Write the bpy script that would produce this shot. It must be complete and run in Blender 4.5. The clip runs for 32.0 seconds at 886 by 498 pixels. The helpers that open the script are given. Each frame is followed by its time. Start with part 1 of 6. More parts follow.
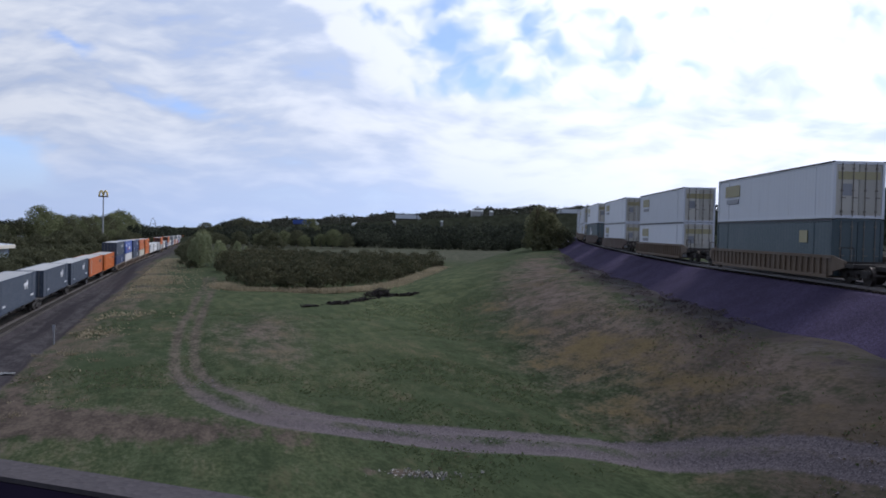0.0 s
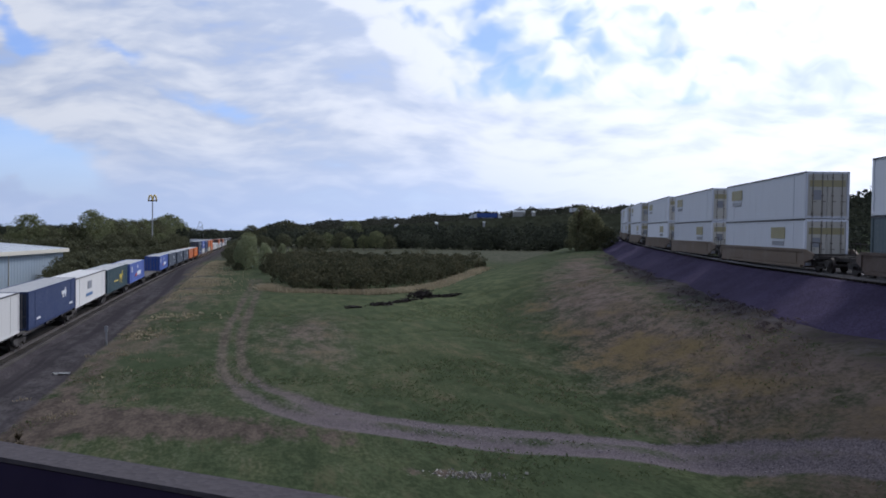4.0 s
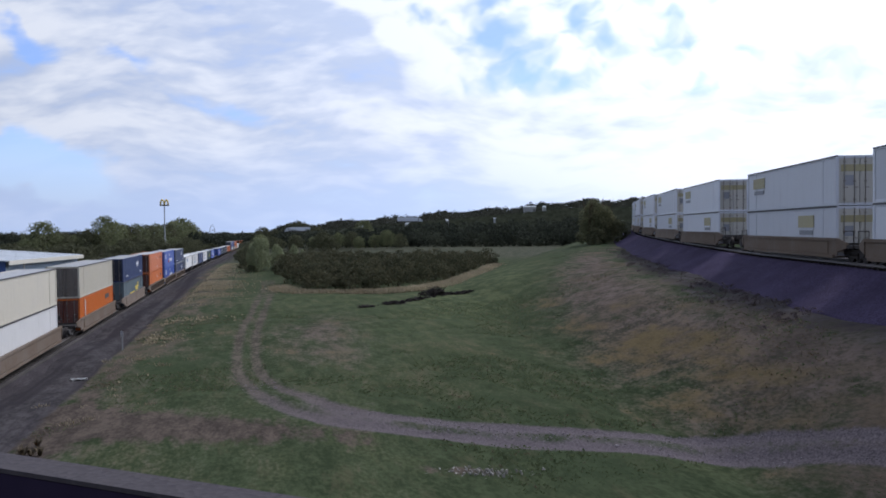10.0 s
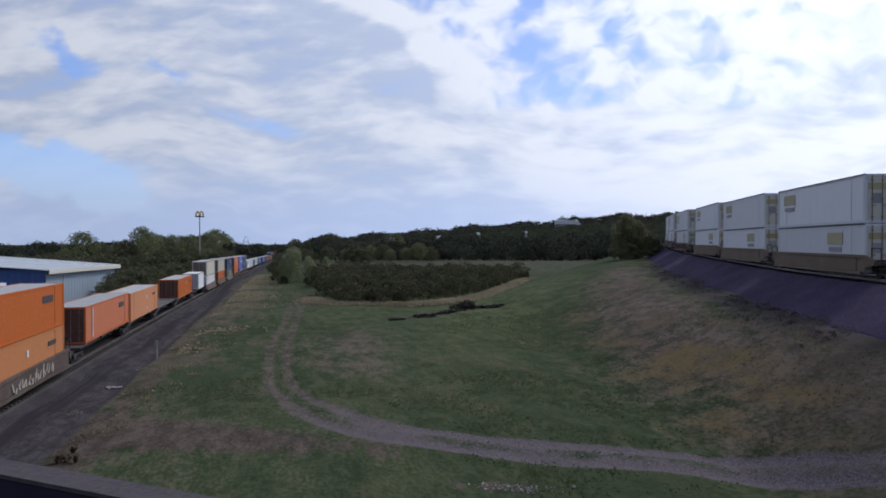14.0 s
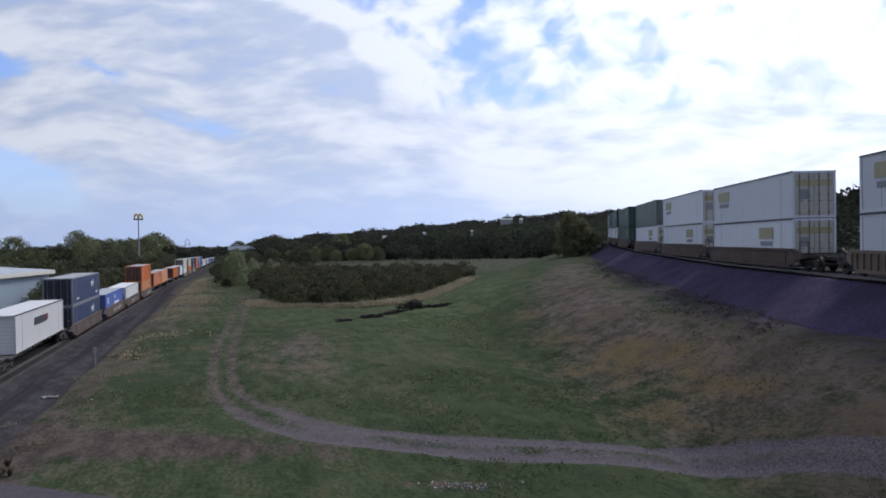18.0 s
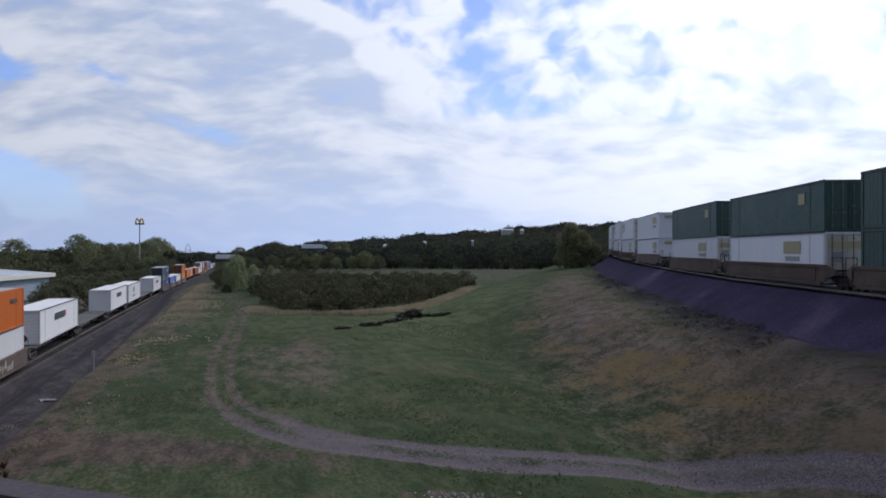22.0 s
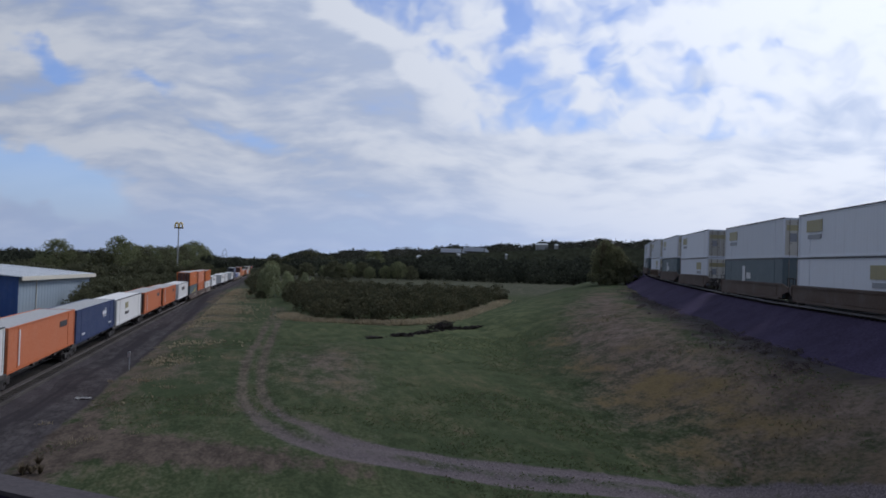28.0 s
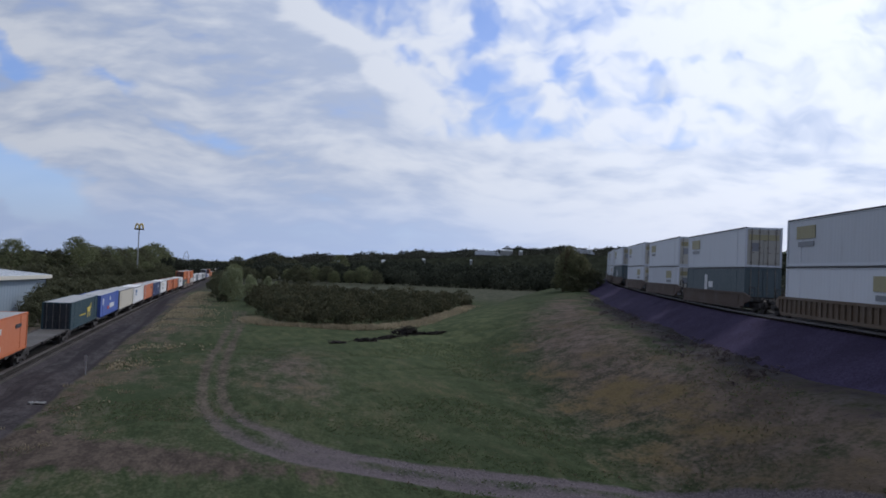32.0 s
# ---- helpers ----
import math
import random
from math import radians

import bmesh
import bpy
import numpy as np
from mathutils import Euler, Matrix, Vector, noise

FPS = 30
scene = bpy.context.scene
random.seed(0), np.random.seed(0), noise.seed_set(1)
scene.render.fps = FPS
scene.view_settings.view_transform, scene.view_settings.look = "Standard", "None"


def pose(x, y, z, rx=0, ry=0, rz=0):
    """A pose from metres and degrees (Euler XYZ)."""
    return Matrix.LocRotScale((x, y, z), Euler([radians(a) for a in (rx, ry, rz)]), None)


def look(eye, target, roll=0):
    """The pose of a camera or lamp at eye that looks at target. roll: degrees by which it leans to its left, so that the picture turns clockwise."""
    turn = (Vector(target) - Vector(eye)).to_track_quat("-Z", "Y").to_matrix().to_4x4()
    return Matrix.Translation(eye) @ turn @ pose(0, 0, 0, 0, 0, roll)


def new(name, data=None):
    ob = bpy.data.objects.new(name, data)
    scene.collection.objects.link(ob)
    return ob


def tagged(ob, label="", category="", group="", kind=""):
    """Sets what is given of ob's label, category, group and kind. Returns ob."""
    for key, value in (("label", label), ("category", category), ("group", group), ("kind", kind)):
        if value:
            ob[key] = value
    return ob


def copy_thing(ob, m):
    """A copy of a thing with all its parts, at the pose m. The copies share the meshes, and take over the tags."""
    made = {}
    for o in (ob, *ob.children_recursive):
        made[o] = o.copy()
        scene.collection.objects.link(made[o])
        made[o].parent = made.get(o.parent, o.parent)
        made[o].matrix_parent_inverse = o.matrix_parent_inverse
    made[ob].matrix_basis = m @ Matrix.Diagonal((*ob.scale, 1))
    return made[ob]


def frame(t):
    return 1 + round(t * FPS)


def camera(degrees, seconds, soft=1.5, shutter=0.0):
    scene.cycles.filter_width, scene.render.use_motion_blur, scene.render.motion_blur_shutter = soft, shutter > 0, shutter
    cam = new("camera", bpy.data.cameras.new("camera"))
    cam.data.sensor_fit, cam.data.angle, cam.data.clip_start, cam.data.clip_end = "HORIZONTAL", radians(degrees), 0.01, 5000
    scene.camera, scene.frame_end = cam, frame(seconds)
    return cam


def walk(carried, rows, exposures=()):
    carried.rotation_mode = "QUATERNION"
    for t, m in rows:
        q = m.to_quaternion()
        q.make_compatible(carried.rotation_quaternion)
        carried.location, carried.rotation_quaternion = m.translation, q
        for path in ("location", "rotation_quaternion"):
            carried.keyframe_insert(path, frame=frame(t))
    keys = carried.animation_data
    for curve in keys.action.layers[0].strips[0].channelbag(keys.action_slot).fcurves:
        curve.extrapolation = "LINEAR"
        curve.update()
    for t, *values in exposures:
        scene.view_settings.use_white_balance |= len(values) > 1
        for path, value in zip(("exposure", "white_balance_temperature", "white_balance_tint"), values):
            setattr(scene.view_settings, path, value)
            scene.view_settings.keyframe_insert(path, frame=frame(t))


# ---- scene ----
cam = camera(60.662, 32.0, soft=1.75, shutter=0)
PATH = [
    (0, pose(0, 0, 9.008, 88.656, -1.328, 0.347)),
    (0.5, pose(0, 0, 9.011, 88.663, -1.188, 0.342)),
    (1, pose(0, 0, 9.013, 88.653, -1.330, 0.293)),
    (1.5, pose(0, 0, 9.016, 88.925, -1.300, 0.357)),
    (2, pose(0, 0, 9.019, 88.915, -1.513, 0.634)),
    (2.5, pose(0, 0, 9.021, 88.627, -1.521, 0.796)),
    (3, pose(0, 0, 9.024, 88.777, -1.238, 1.599)),
    (3.5, pose(0, 0, 8.992, 88.707, -0.843, 3.516)),
    (5.5, pose(0, 0, 8.995, 88.579, -1.088, 3.327)),
    (6, pose(0, 0, 8.996, 88.139, -1.295, 2.824)),
    (6.5, pose(0, 0, 8.997, 88.102, -0.602, 3.612)),
    (7, pose(0, 0, 8.997, 88.342, -1.156, 2.663)),
    (7.5, pose(0, 0, 8.998, 88.477, -1.088, 2.437)),
    (8, pose(0, 0, 8.999, 88.275, -1.547, 2.793)),
    (8.5, pose(0, 0, 8.999, 88.247, -1.434, 3.177)),
    (9, pose(0, 0, 9.000, 87.082, -0.227, 4.837)),
    (9.5, pose(0, 0, 9.014, 87.210, 0.283, 4.884)),
    (10, pose(0, 0, 9.015, 88.462, 0.567, 4.353)),
    (10.5, pose(0, 0, 9.017, 88.845, -0.107, 5.315)),
    (11, pose(0, 0, 9.018, 89.599, 0.333, 5.585)),
    (11.5, pose(0, 0, 9.019, 89.943, 0.139, 5.065)),
    (12, pose(0, 0, 9.020, 90.399, -0.397, 4.777)),
    (12.5, pose(0, 0, 9.022, 90.331, -1.010, 4.548)),
    (13, pose(0, 0, 9.023, 89.983, -0.701, 4.966)),
    (13.5, pose(0, 0, 9.030, 89.645, -0.308, 5.988)),
    (14, pose(0, 0, 9.036, 89.476, 0.067, 6.715)),
    (14.5, pose(0, 0, 9.043, 88.028, 0.022, 5.414)),
    (15, pose(0, 0, 9.049, 89.995, 0.110, 4.775)),
    (15.5, pose(0, 0, 9.034, 89.548, -1.360, 3.399)),
    (17.5, pose(0, 0, 9.030, 89.683, 0.347, 2.700)),
    (18, pose(0, 0, 9.029, 89.409, 0.867, 2.635)),
    (18.5, pose(0, 0, 9.028, 89.438, 1.043, 3.087)),
    (19, pose(0, 0, 9.027, 89.555, 0.887, 3.283)),
    (19.5, pose(0, 0, 9.024, 89.630, 0.862, 3.169)),
    (20, pose(0, 0, 9.020, 89.996, 0.908, 3.225)),
    (20.5, pose(0, 0, 9.017, 89.790, 1.049, 3.487)),
    (21, pose(0, 0, 9.014, 89.864, 0.491, 3.335)),
    (21.5, pose(0, 0, 9.010, 89.952, 0.077, 2.745)),
    (22, pose(0, 0, 9.007, 90.129, -0.057, 2.685)),
    (22.5, pose(0, 0, 9.003, 90.384, -0.055, 2.759)),
    (23, pose(0, 0, 9.000, 90.214, 0.090, 2.537)),
    (23.5, pose(0, 0, 9.006, 89.464, -1.187, 1.775)),
    (24, pose(0, 0, 9.013, 89.620, 0.696, 2.190)),
    (24.5, pose(0, 0, 9.019, 90.122, -0.320, 2.224)),
    (25, pose(0, 0, 9.026, 90.408, -0.043, 3.398)),
    (25.5, pose(0, 0, 9.032, 91.055, -1.456, 6.785)),
    (27.5, pose(0, 0, 9.030, 91.529, -2.576, 6.193)),
    (28, pose(0, 0, 9.030, 91.010, -1.856, 5.205)),
    (28.5, pose(0, 0, 9.032, 91.047, -1.194, 4.452)),
    (29, pose(0, 0, 9.034, 91.217, -1.371, 3.821)),
    (29.5, pose(0, 0, 9.037, 91.436, -1.425, 3.257)),
    (30, pose(0, 0, 9.039, 91.324, -1.566, 3.029)),
    (30.5, pose(0, 0, 9.041, 91.350, -1.730, 3.084)),
    (31, pose(0, 0, 9.043, 91.230, -2.005, 2.908)),
    (31.5, pose(0, 0, 9.053, 91.158, -2.096, 2.817)),
    (32, pose(0, 0, 9.063, 91.491, -2.493, 2.546)),
]
EXPOSURES = [(0, 0.10, 5950, 15), (3, 0.08, 5950, 15), (6, 0.05, 5950, 15), (7, 0.08, 5950, 15), (9, 0.05, 5950, 15), (10, 0.20, 5950, 15), (11, 0.08, 5950, 15), (12, -0.04, 5950, 15), (13, -0.07, 5950, 15), (14, -0.08, 5950, 15), (15, 0.10, 5950, 15), (18, 0.06, 5950, 15), (19, 0.02, 5950, 15), (20, 0.05, 5950, 15), (22, -0.03, 5950, 15), (23, -0.06, 5950, 15), (25, -0.14, 5950, 15), (26, -0.20, 5950, 14), (28, -0.33, 5950, 14), (29, -0.28, 5950, 14), (32, -0.27, 5950, 14)]
walk(cam, PATH, EXPOSURES)

# ---------------------------------------------------------------- light
SUN_AZ, SUN_EL = -50.0, 46.0          # degrees; azimuth is counted to the left of +y
sun_way = Vector((-math.sin(radians(SUN_AZ)) * math.cos(radians(SUN_EL)), math.cos(radians(SUN_AZ)) * math.cos(radians(SUN_EL)), math.sin(radians(SUN_EL))))
sun = new("sun", bpy.data.lights.new("sun", "SUN"))
sun.data.energy, sun.data.angle, sun.data.color = 1.85, radians(13.0), (1.0, 0.93, 0.84)
sun.matrix_world = look(sun_way * 100, (0, 0, 0))


class Nodes:
    """Short hand for building node trees."""

    def __init__(self, tree):
        self.t = tree
        tree.nodes.clear()

    def n(self, kind, inputs=None, **props):
        node = self.t.nodes.new(kind)
        if "operation" in props:
            node.operation = props["operation"]
        if "use_clamp" in props:
            node.use_clamp = props["use_clamp"]
        if "interpolation_type" in props:
            node.interpolation_type = props["interpolation_type"]
        if "data_type" in props:
            node.data_type, node.blend_type = props["data_type"], props["blend_type"]
        if "attribute_name" in props:
            node.attribute_name = props["attribute_name"]
        for k, v in (inputs or {}).items():
            if isinstance(v, bpy.types.NodeSocket):
                self.t.links.new(v, node.inputs[k])
            else:
                node.inputs[k].default_value = v
        return node

    def math(self, op, a, b=0.0, clamp=False):
        return self.n("ShaderNodeMath", {0: a, 1: b}, operation=op, use_clamp=clamp).outputs[0]

    def noise(self, vec, scale, detail=4.0, rough=0.55):
        return self.n("ShaderNodeTexNoise", {"Vector": vec, "Scale": scale, "Detail": detail, "Roughness": rough}).outputs[0]

    def ramp(self, fac, lo, hi, a=0.0, b=1.0, kind="SMOOTHSTEP"):
        return self.n("ShaderNodeMapRange", {"Value": fac, "From Min": lo, "From Max": hi, "To Min": a, "To Max": b}, interpolation_type=kind).outputs[0]

    def mix(self, fac, a, b, blend="MIX"):
        return self.n("ShaderNodeMix", {0: fac, 6: a, 7: b}, data_type="RGBA", blend_type=blend).outputs[2]

    def rgb(self, c):
        return self.n("ShaderNodeRGB").outputs[0] if c is None else self._rgb(c)

    def _rgb(self, c):
        node = self.n("ShaderNodeRGB")
        node.outputs[0].default_value = (*c, 1)
        return node.outputs[0]


def make_world():
    world = bpy.data.worlds.new("sky")
    scene.world = world
    world.use_nodes = True
    g = Nodes(world.node_tree)
    sky = g.n("ShaderNodeTexSky")
    sky.sky_type, sky.sun_disc = "NISHITA", False
    sky.sun_elevation, sky.sun_rotation = radians(SUN_EL), radians(-SUN_AZ)
    sky.air_density, sky.dust_density, sky.ozone_density = 1.0, 0.6, 2.0
    way = g.n("ShaderNodeTexCoord").outputs["Generated"]
    xyz = g.n("ShaderNodeSeparateXYZ", {0: way})
    up = g.math("MAXIMUM", xyz.outputs[2], 0.0)
    # the cloud layer seen towards the north: across and up as slopes
    ahead = g.math("MAXIMUM", xyz.outputs[1], 0.25)
    across, rise = g.math("DIVIDE", xyz.outputs[0], ahead), g.math("DIVIDE", xyz.outputs[2], ahead)
    flat = g.n("ShaderNodeCombineXYZ", {0: across, 1: rise, 2: g.math("MULTIPLY", g.math("MINIMUM", xyz.outputs[1], 0.25), 0.6)}).outputs[0]

    def swirl(vec, scale, detail, rough, amount):
        """The same place, pushed about by noise."""
        n = g.n("ShaderNodeTexNoise", {"Vector": vec, "Scale": scale, "Detail": detail, "Roughness": rough}).outputs[1]
        n = g.n("ShaderNodeVectorMath", {0: n, 1: (0.5, 0.5, 0.5)}, operation="SUBTRACT").outputs[0]
        n = g.n("ShaderNodeVectorMath", {0: n, "Scale": amount}, operation="SCALE").outputs[0]
        return g.n("ShaderNodeVectorMath", {0: vec, 1: n}, operation="ADD").outputs[0]

    ragged = swirl(flat, 12.0, 3.0, 0.5, 0.085)
    # streaks that fall slowly to the right
    along = g.n("ShaderNodeMapping", {"Vector": swirl(flat, 3.5, 3.0, 0.5, 0.07), "Rotation": (0, 0, radians(CLOUD_TURN)), "Scale": (1.0, 3.4, 1.0)}).outputs[0]
    long_streak, mid_streak, fine = g.noise(along, 2.6, 2.0, 0.45), g.noise(along, 6.5, 3.0, 0.5), g.noise(along, 19.0, 3.0, 0.55)
    streak = g.math("ADD", g.math("MULTIPLY", long_streak, 0.46), g.math("ADD", g.math("MULTIPLY", mid_streak, 0.36), g.math("MULTIPLY", fine, 0.18)))
    # puffs of the broken cloud
    lumps = g.n("ShaderNodeMapping", {"Vector": ragged, "Rotation": (0, 0, radians(-16.0)), "Scale": (1.0, 1.55, 1.0)}).outputs[0]
    puff = g.math("ADD", g.math("MULTIPLY", g.noise(lumps, 9.0, 2.0, 0.5), 0.66), g.math("MULTIPLY", g.noise(lumps, 22.0, 2.0, 0.5), 0.34))

    def spot(place, source):
        """1 in the middle of an oval, 0 at its edge: across, up, half width, half height, turn."""
        u, v, w, h, turn = place
        q = g.n("ShaderNodeMapping", {"Vector": source, "Location": (-u, -v, 0.0)}).outputs[0]
        q = g.n("ShaderNodeMapping", {"Vector": q, "Rotation": (0, 0, radians(-turn))}).outputs[0]
        q = g.n("ShaderNodeMapping", {"Vector": q, "Scale": (1.0 / w, 1.0 / h, 0.0)}).outputs[0]
        return g.ramp(g.n("ShaderNodeVectorMath", {0: q}, operation="LENGTH").outputs["Value"], 0.0, 1.0, 1.0, 0.0)

    toward = g.n("ShaderNodeVectorMath", {0: way, 1: GLOW}, operation="DOT_PRODUCT").outputs["Value"]
    # a round sheet with a bright rim that runs out into a flat layer to the right
    edge = swirl(flat, 12.0, 4.0, 0.5, 0.030)
    exyz = g.n("ShaderNodeSeparateXYZ", {0: edge})
    flat_edge = g.n("ShaderNodeCombineXYZ", {0: exyz.outputs[0], 1: exyz.outputs[1], 2: 0.0}).outputs[0]
    ring = g.math("SUBTRACT", g.n("ShaderNodeVectorMath", {0: flat_edge, 1: (SHEET[0], SHEET[1], 0.0)}, operation="DISTANCE").outputs["Value"], SHEET[2])
    floor_line = g.math("SUBTRACT", exyz.outputs[1], 0.170)
    out = g.n("ShaderNodeMath", {0: ring, 1: floor_line, 2: 0.035}, operation="SMOOTH_MIN").outputs[0]
    out = g.n("ShaderNodeMath", {0: out, 1: g.math("ADD", exyz.outputs[0], 0.25), 2: 0.05}, operation="SMOOTH_MIN").outputs[0]
    inside = g.ramp(out, 0.014, -0.014)
    high = g.ramp(rise, 0.16, 0.22)
    rim = g.math("MULTIPLY", g.math("MULTIPLY", g.ramp(out, 0.010, -0.010), g.ramp(out, -0.040, -0.012)), high)
    under = g.math("MULTIPLY", g.math("MULTIPLY", g.ramp(out, -0.025, -0.042), g.ramp(out, -0.130, -0.060)), high)
    sheet_body = g.math("ADD", g.math("MULTIPLY", g.math("SUBTRACT", streak, 0.5), 1.7), g.math("ADD", 0.68, g.math("MULTIPLY", rim, 0.25)))
    body = g.mix(inside, g.math("ADD", g.math("MULTIPLY", g.math("SUBTRACT", puff, 0.5), 1.6), 0.55), sheet_body)
    body = g.math("ADD", body, g.math("MULTIPLY", g.ramp(toward, 0.87, 0.98), 0.34))
    for *place, amount in SKY_GAPS:
        body = g.math("SUBTRACT", body, g.math("MULTIPLY", spot(place, ragged), amount))
    cover = g.ramp(body, CLOUD_LO, CLOUD_HI, 0.14, 1.0)
    tone = g.math("ADD", g.math("MULTIPLY", g.math("SUBTRACT", mid_streak, 0.5), 2.0), g.math("ADD", g.math("MULTIPLY", g.math("SUBTRACT", fine, 0.5), 0.9), g.math("MULTIPLY", g.math("SUBTRACT", long_streak, 0.5), 1.8)))
    puff_tone = g.math("MULTIPLY", g.math("SUBTRACT", puff, 0.42), 3.0)
    shade = g.math("ADD", g.math("MULTIPLY", g.mix(inside, puff_tone, tone), 1.0), g.math("SUBTRACT", g.math("ADD", 0.46, g.math("MULTIPLY", rim, 0.55)), g.math("MULTIPLY", under, 0.30)))
    shade = g.ramp(shade, 0.05, 0.95)
    grey, white = g.rgb((0.612, 0.698, 0.850)), g.rgb((0.965, 1.0, 1.03))
    cloud = g.mix(shade, grey, white)
    # the cloud is brighter towards the sun and dimmer away from it
    warm = g.math("MAXIMUM", toward, 0.0)
    light = g.math("ADD", g.math("ADD", 0.535, g.math("MULTIPLY", toward, 0.36)), g.math("MULTIPLY", g.math("POWER", warm, 5.0), 0.46))
    cloud = g.n("ShaderNodeVectorMath", {0: cloud, "Scale": light}, operation="SCALE").outputs[0]
    blue = g.n("ShaderNodeVectorMath", {0: sky.outputs[0], "Scale": SKY_BLUE}, operation="SCALE").outputs[0]
    blue = g.mix(1.0, blue, g.rgb(SKY_TINT), "MULTIPLY")
    haze = g.ramp(up, 0.0, 0.14, 0.72, 0.0)
    pale = g.n("ShaderNodeVectorMath", {0: g.mix(g.ramp(toward, 0.62, 0.92), g.rgb((0.58, 0.72, 1.0)), g.rgb((0.98, 0.98, 1.0))), "Scale": g.math("ADD", light, 0.05)}, operation="SCALE").outputs[0]
    both = g.mix(cover, blue, cloud)
    both = g.mix(haze, both, pale)
    ground = g.ramp(xyz.outputs[2], -0.02, 0.0)
    both = g.mix(ground, g.rgb((0.12, 0.13, 0.10)), both)
    back = g.n("ShaderNodeBackground", {"Color": both, "Strength": SKY_STRENGTH})
    g.n("ShaderNodeOutputWorld", {"Surface": back.outputs[0]})


CLOUD_TURN, CLOUD_LO, CLOUD_HI = 20.0, 0.27, 0.65
SKY_BLUE, SKY_TINT, SKY_STRENGTH = 0.125, (0.92, 0.98, 1.22), 1.0
GLOW = (0.493, 0.679, 0.545)          # the thinnest, brightest part of the cloud
SHEET = (-0.30, 0.14, 0.212)          # middle across and up, radius
# clear patches: across, up, half width, half height, turn in degrees, depth (below zero: thicker cloud)
SKY_GAPS = [
    (-0.655, 0.272, 0.100, 0.028, -18, 0.55), (-0.505, 0.232, 0.070, 0.020, -15, 0.26), (-0.375, 0.160, 0.120, 0.024, -16, 0.20), (-0.690, 0.105, 0.210, 0.065, -10, 0.78), (-0.585, 0.075, 0.12, 0.045, -8, 0.20),
    (-0.110, 0.280, 0.040, 0.030, 20, 0.26), (-0.005, 0.318, 0.060, 0.040, 60, 0.30), (-0.002, 0.258, 0.060, 0.026, 15, 0.28), (0.100, 0.275, 0.045, 0.030, 50, 0.22),
    (0.190, 0.150, 0.090, 0.030, -12, 0.20), (0.042, 0.200, 0.050, 0.022, 10, 0.16), (0.280, 0.284, 0.120, 0.020, 10, 0.22), (0.425, 0.205, 0.130, 0.060, 10, -0.40), (0.235, 0.252, 0.050, 0.030, 40, -0.22),
]
make_world()

# ---------------------------------------------------------------- materials
MATERIALS = {}


def material(name, build):
    if name not in MATERIALS:
        m = bpy.data.materials.new(name)
        m.use_nodes = True
        g = Nodes(m.node_tree)
        out = g.n("ShaderNodeOutputMaterial")
        m.node_tree.links.new(build(g), out.inputs["Surface"])
        MATERIALS[name] = m
    return MATERIALS[name]


def bsdf(g, color, rough=0.6, metal=0.0, bump=None, bump_size=0.02, strength=0.5, gloss=0.35):
    inputs = {"Specular IOR Level": gloss, "Base Color": color, "Roughness": rough, "Metallic": metal}
    if bump is not None:
        inputs["Normal"] = g.n("ShaderNodeBump", {"Height": bump, "Distance": bump_size, "Strength": strength}).outputs[0]
    return g.n("ShaderNodeBsdfPrincipled", inputs).outputs[0]


def paint(name, color, wear=0.35, rough=0.5, rust=(0.16, 0.09, 0.06), metal=0.0):
    """Weathered paint: cloudy fading, streaks that run down, a little rust, its own shade on every object."""
    def build(g):
        at = g.n("ShaderNodeTexCoord").outputs["Object"]
        blot = g.noise(at, 0.45, 4.0, 0.6)
        run = g.noise(g.n("ShaderNodeMapping", {"Vector": at, "Scale": (2.2, 2.2, 0.16)}).outputs[0], 1.6, 5.0, 0.65)
        grain = g.noise(at, 9.0, 3.0, 0.6)
        own = g.n("ShaderNodeObjectInfo").outputs["Random"]
        base = g.rgb(color)
        pale = g.rgb(tuple(min(0.92, c * 0.72 + 0.10) for c in color))
        dark = g.rgb(tuple(c * 0.55 + 0.01 for c in color))
        c = g.mix(g.math("MULTIPLY", g.ramp(blot, 0.42, 0.72), wear), base, pale)
        c = g.mix(g.math("MULTIPLY", g.ramp(run, 0.50, 0.78), wear * 0.9), c, dark)
        c = g.mix(g.math("MULTIPLY", g.ramp(g.math("ADD", g.math("MULTIPLY", run, 0.6), g.math("MULTIPLY", grain, 0.4)), 0.60, 0.70), wear * 0.8), c, g.rgb(rust))
        hsv = g.n("ShaderNodeHueSaturation", {"Color": c, "Value": g.ramp(own, 0, 1, 0.86, 1.10, "LINEAR"), "Saturation": g.ramp(own, 0, 1, 1.05, 0.92, "LINEAR")}).outputs[0]
        return bsdf(g, hsv, g.ramp(grain, 0.3, 0.7, rough - 0.08, rough + 0.14), metal, grain, 0.004, 0.4)
    return material(name, build)


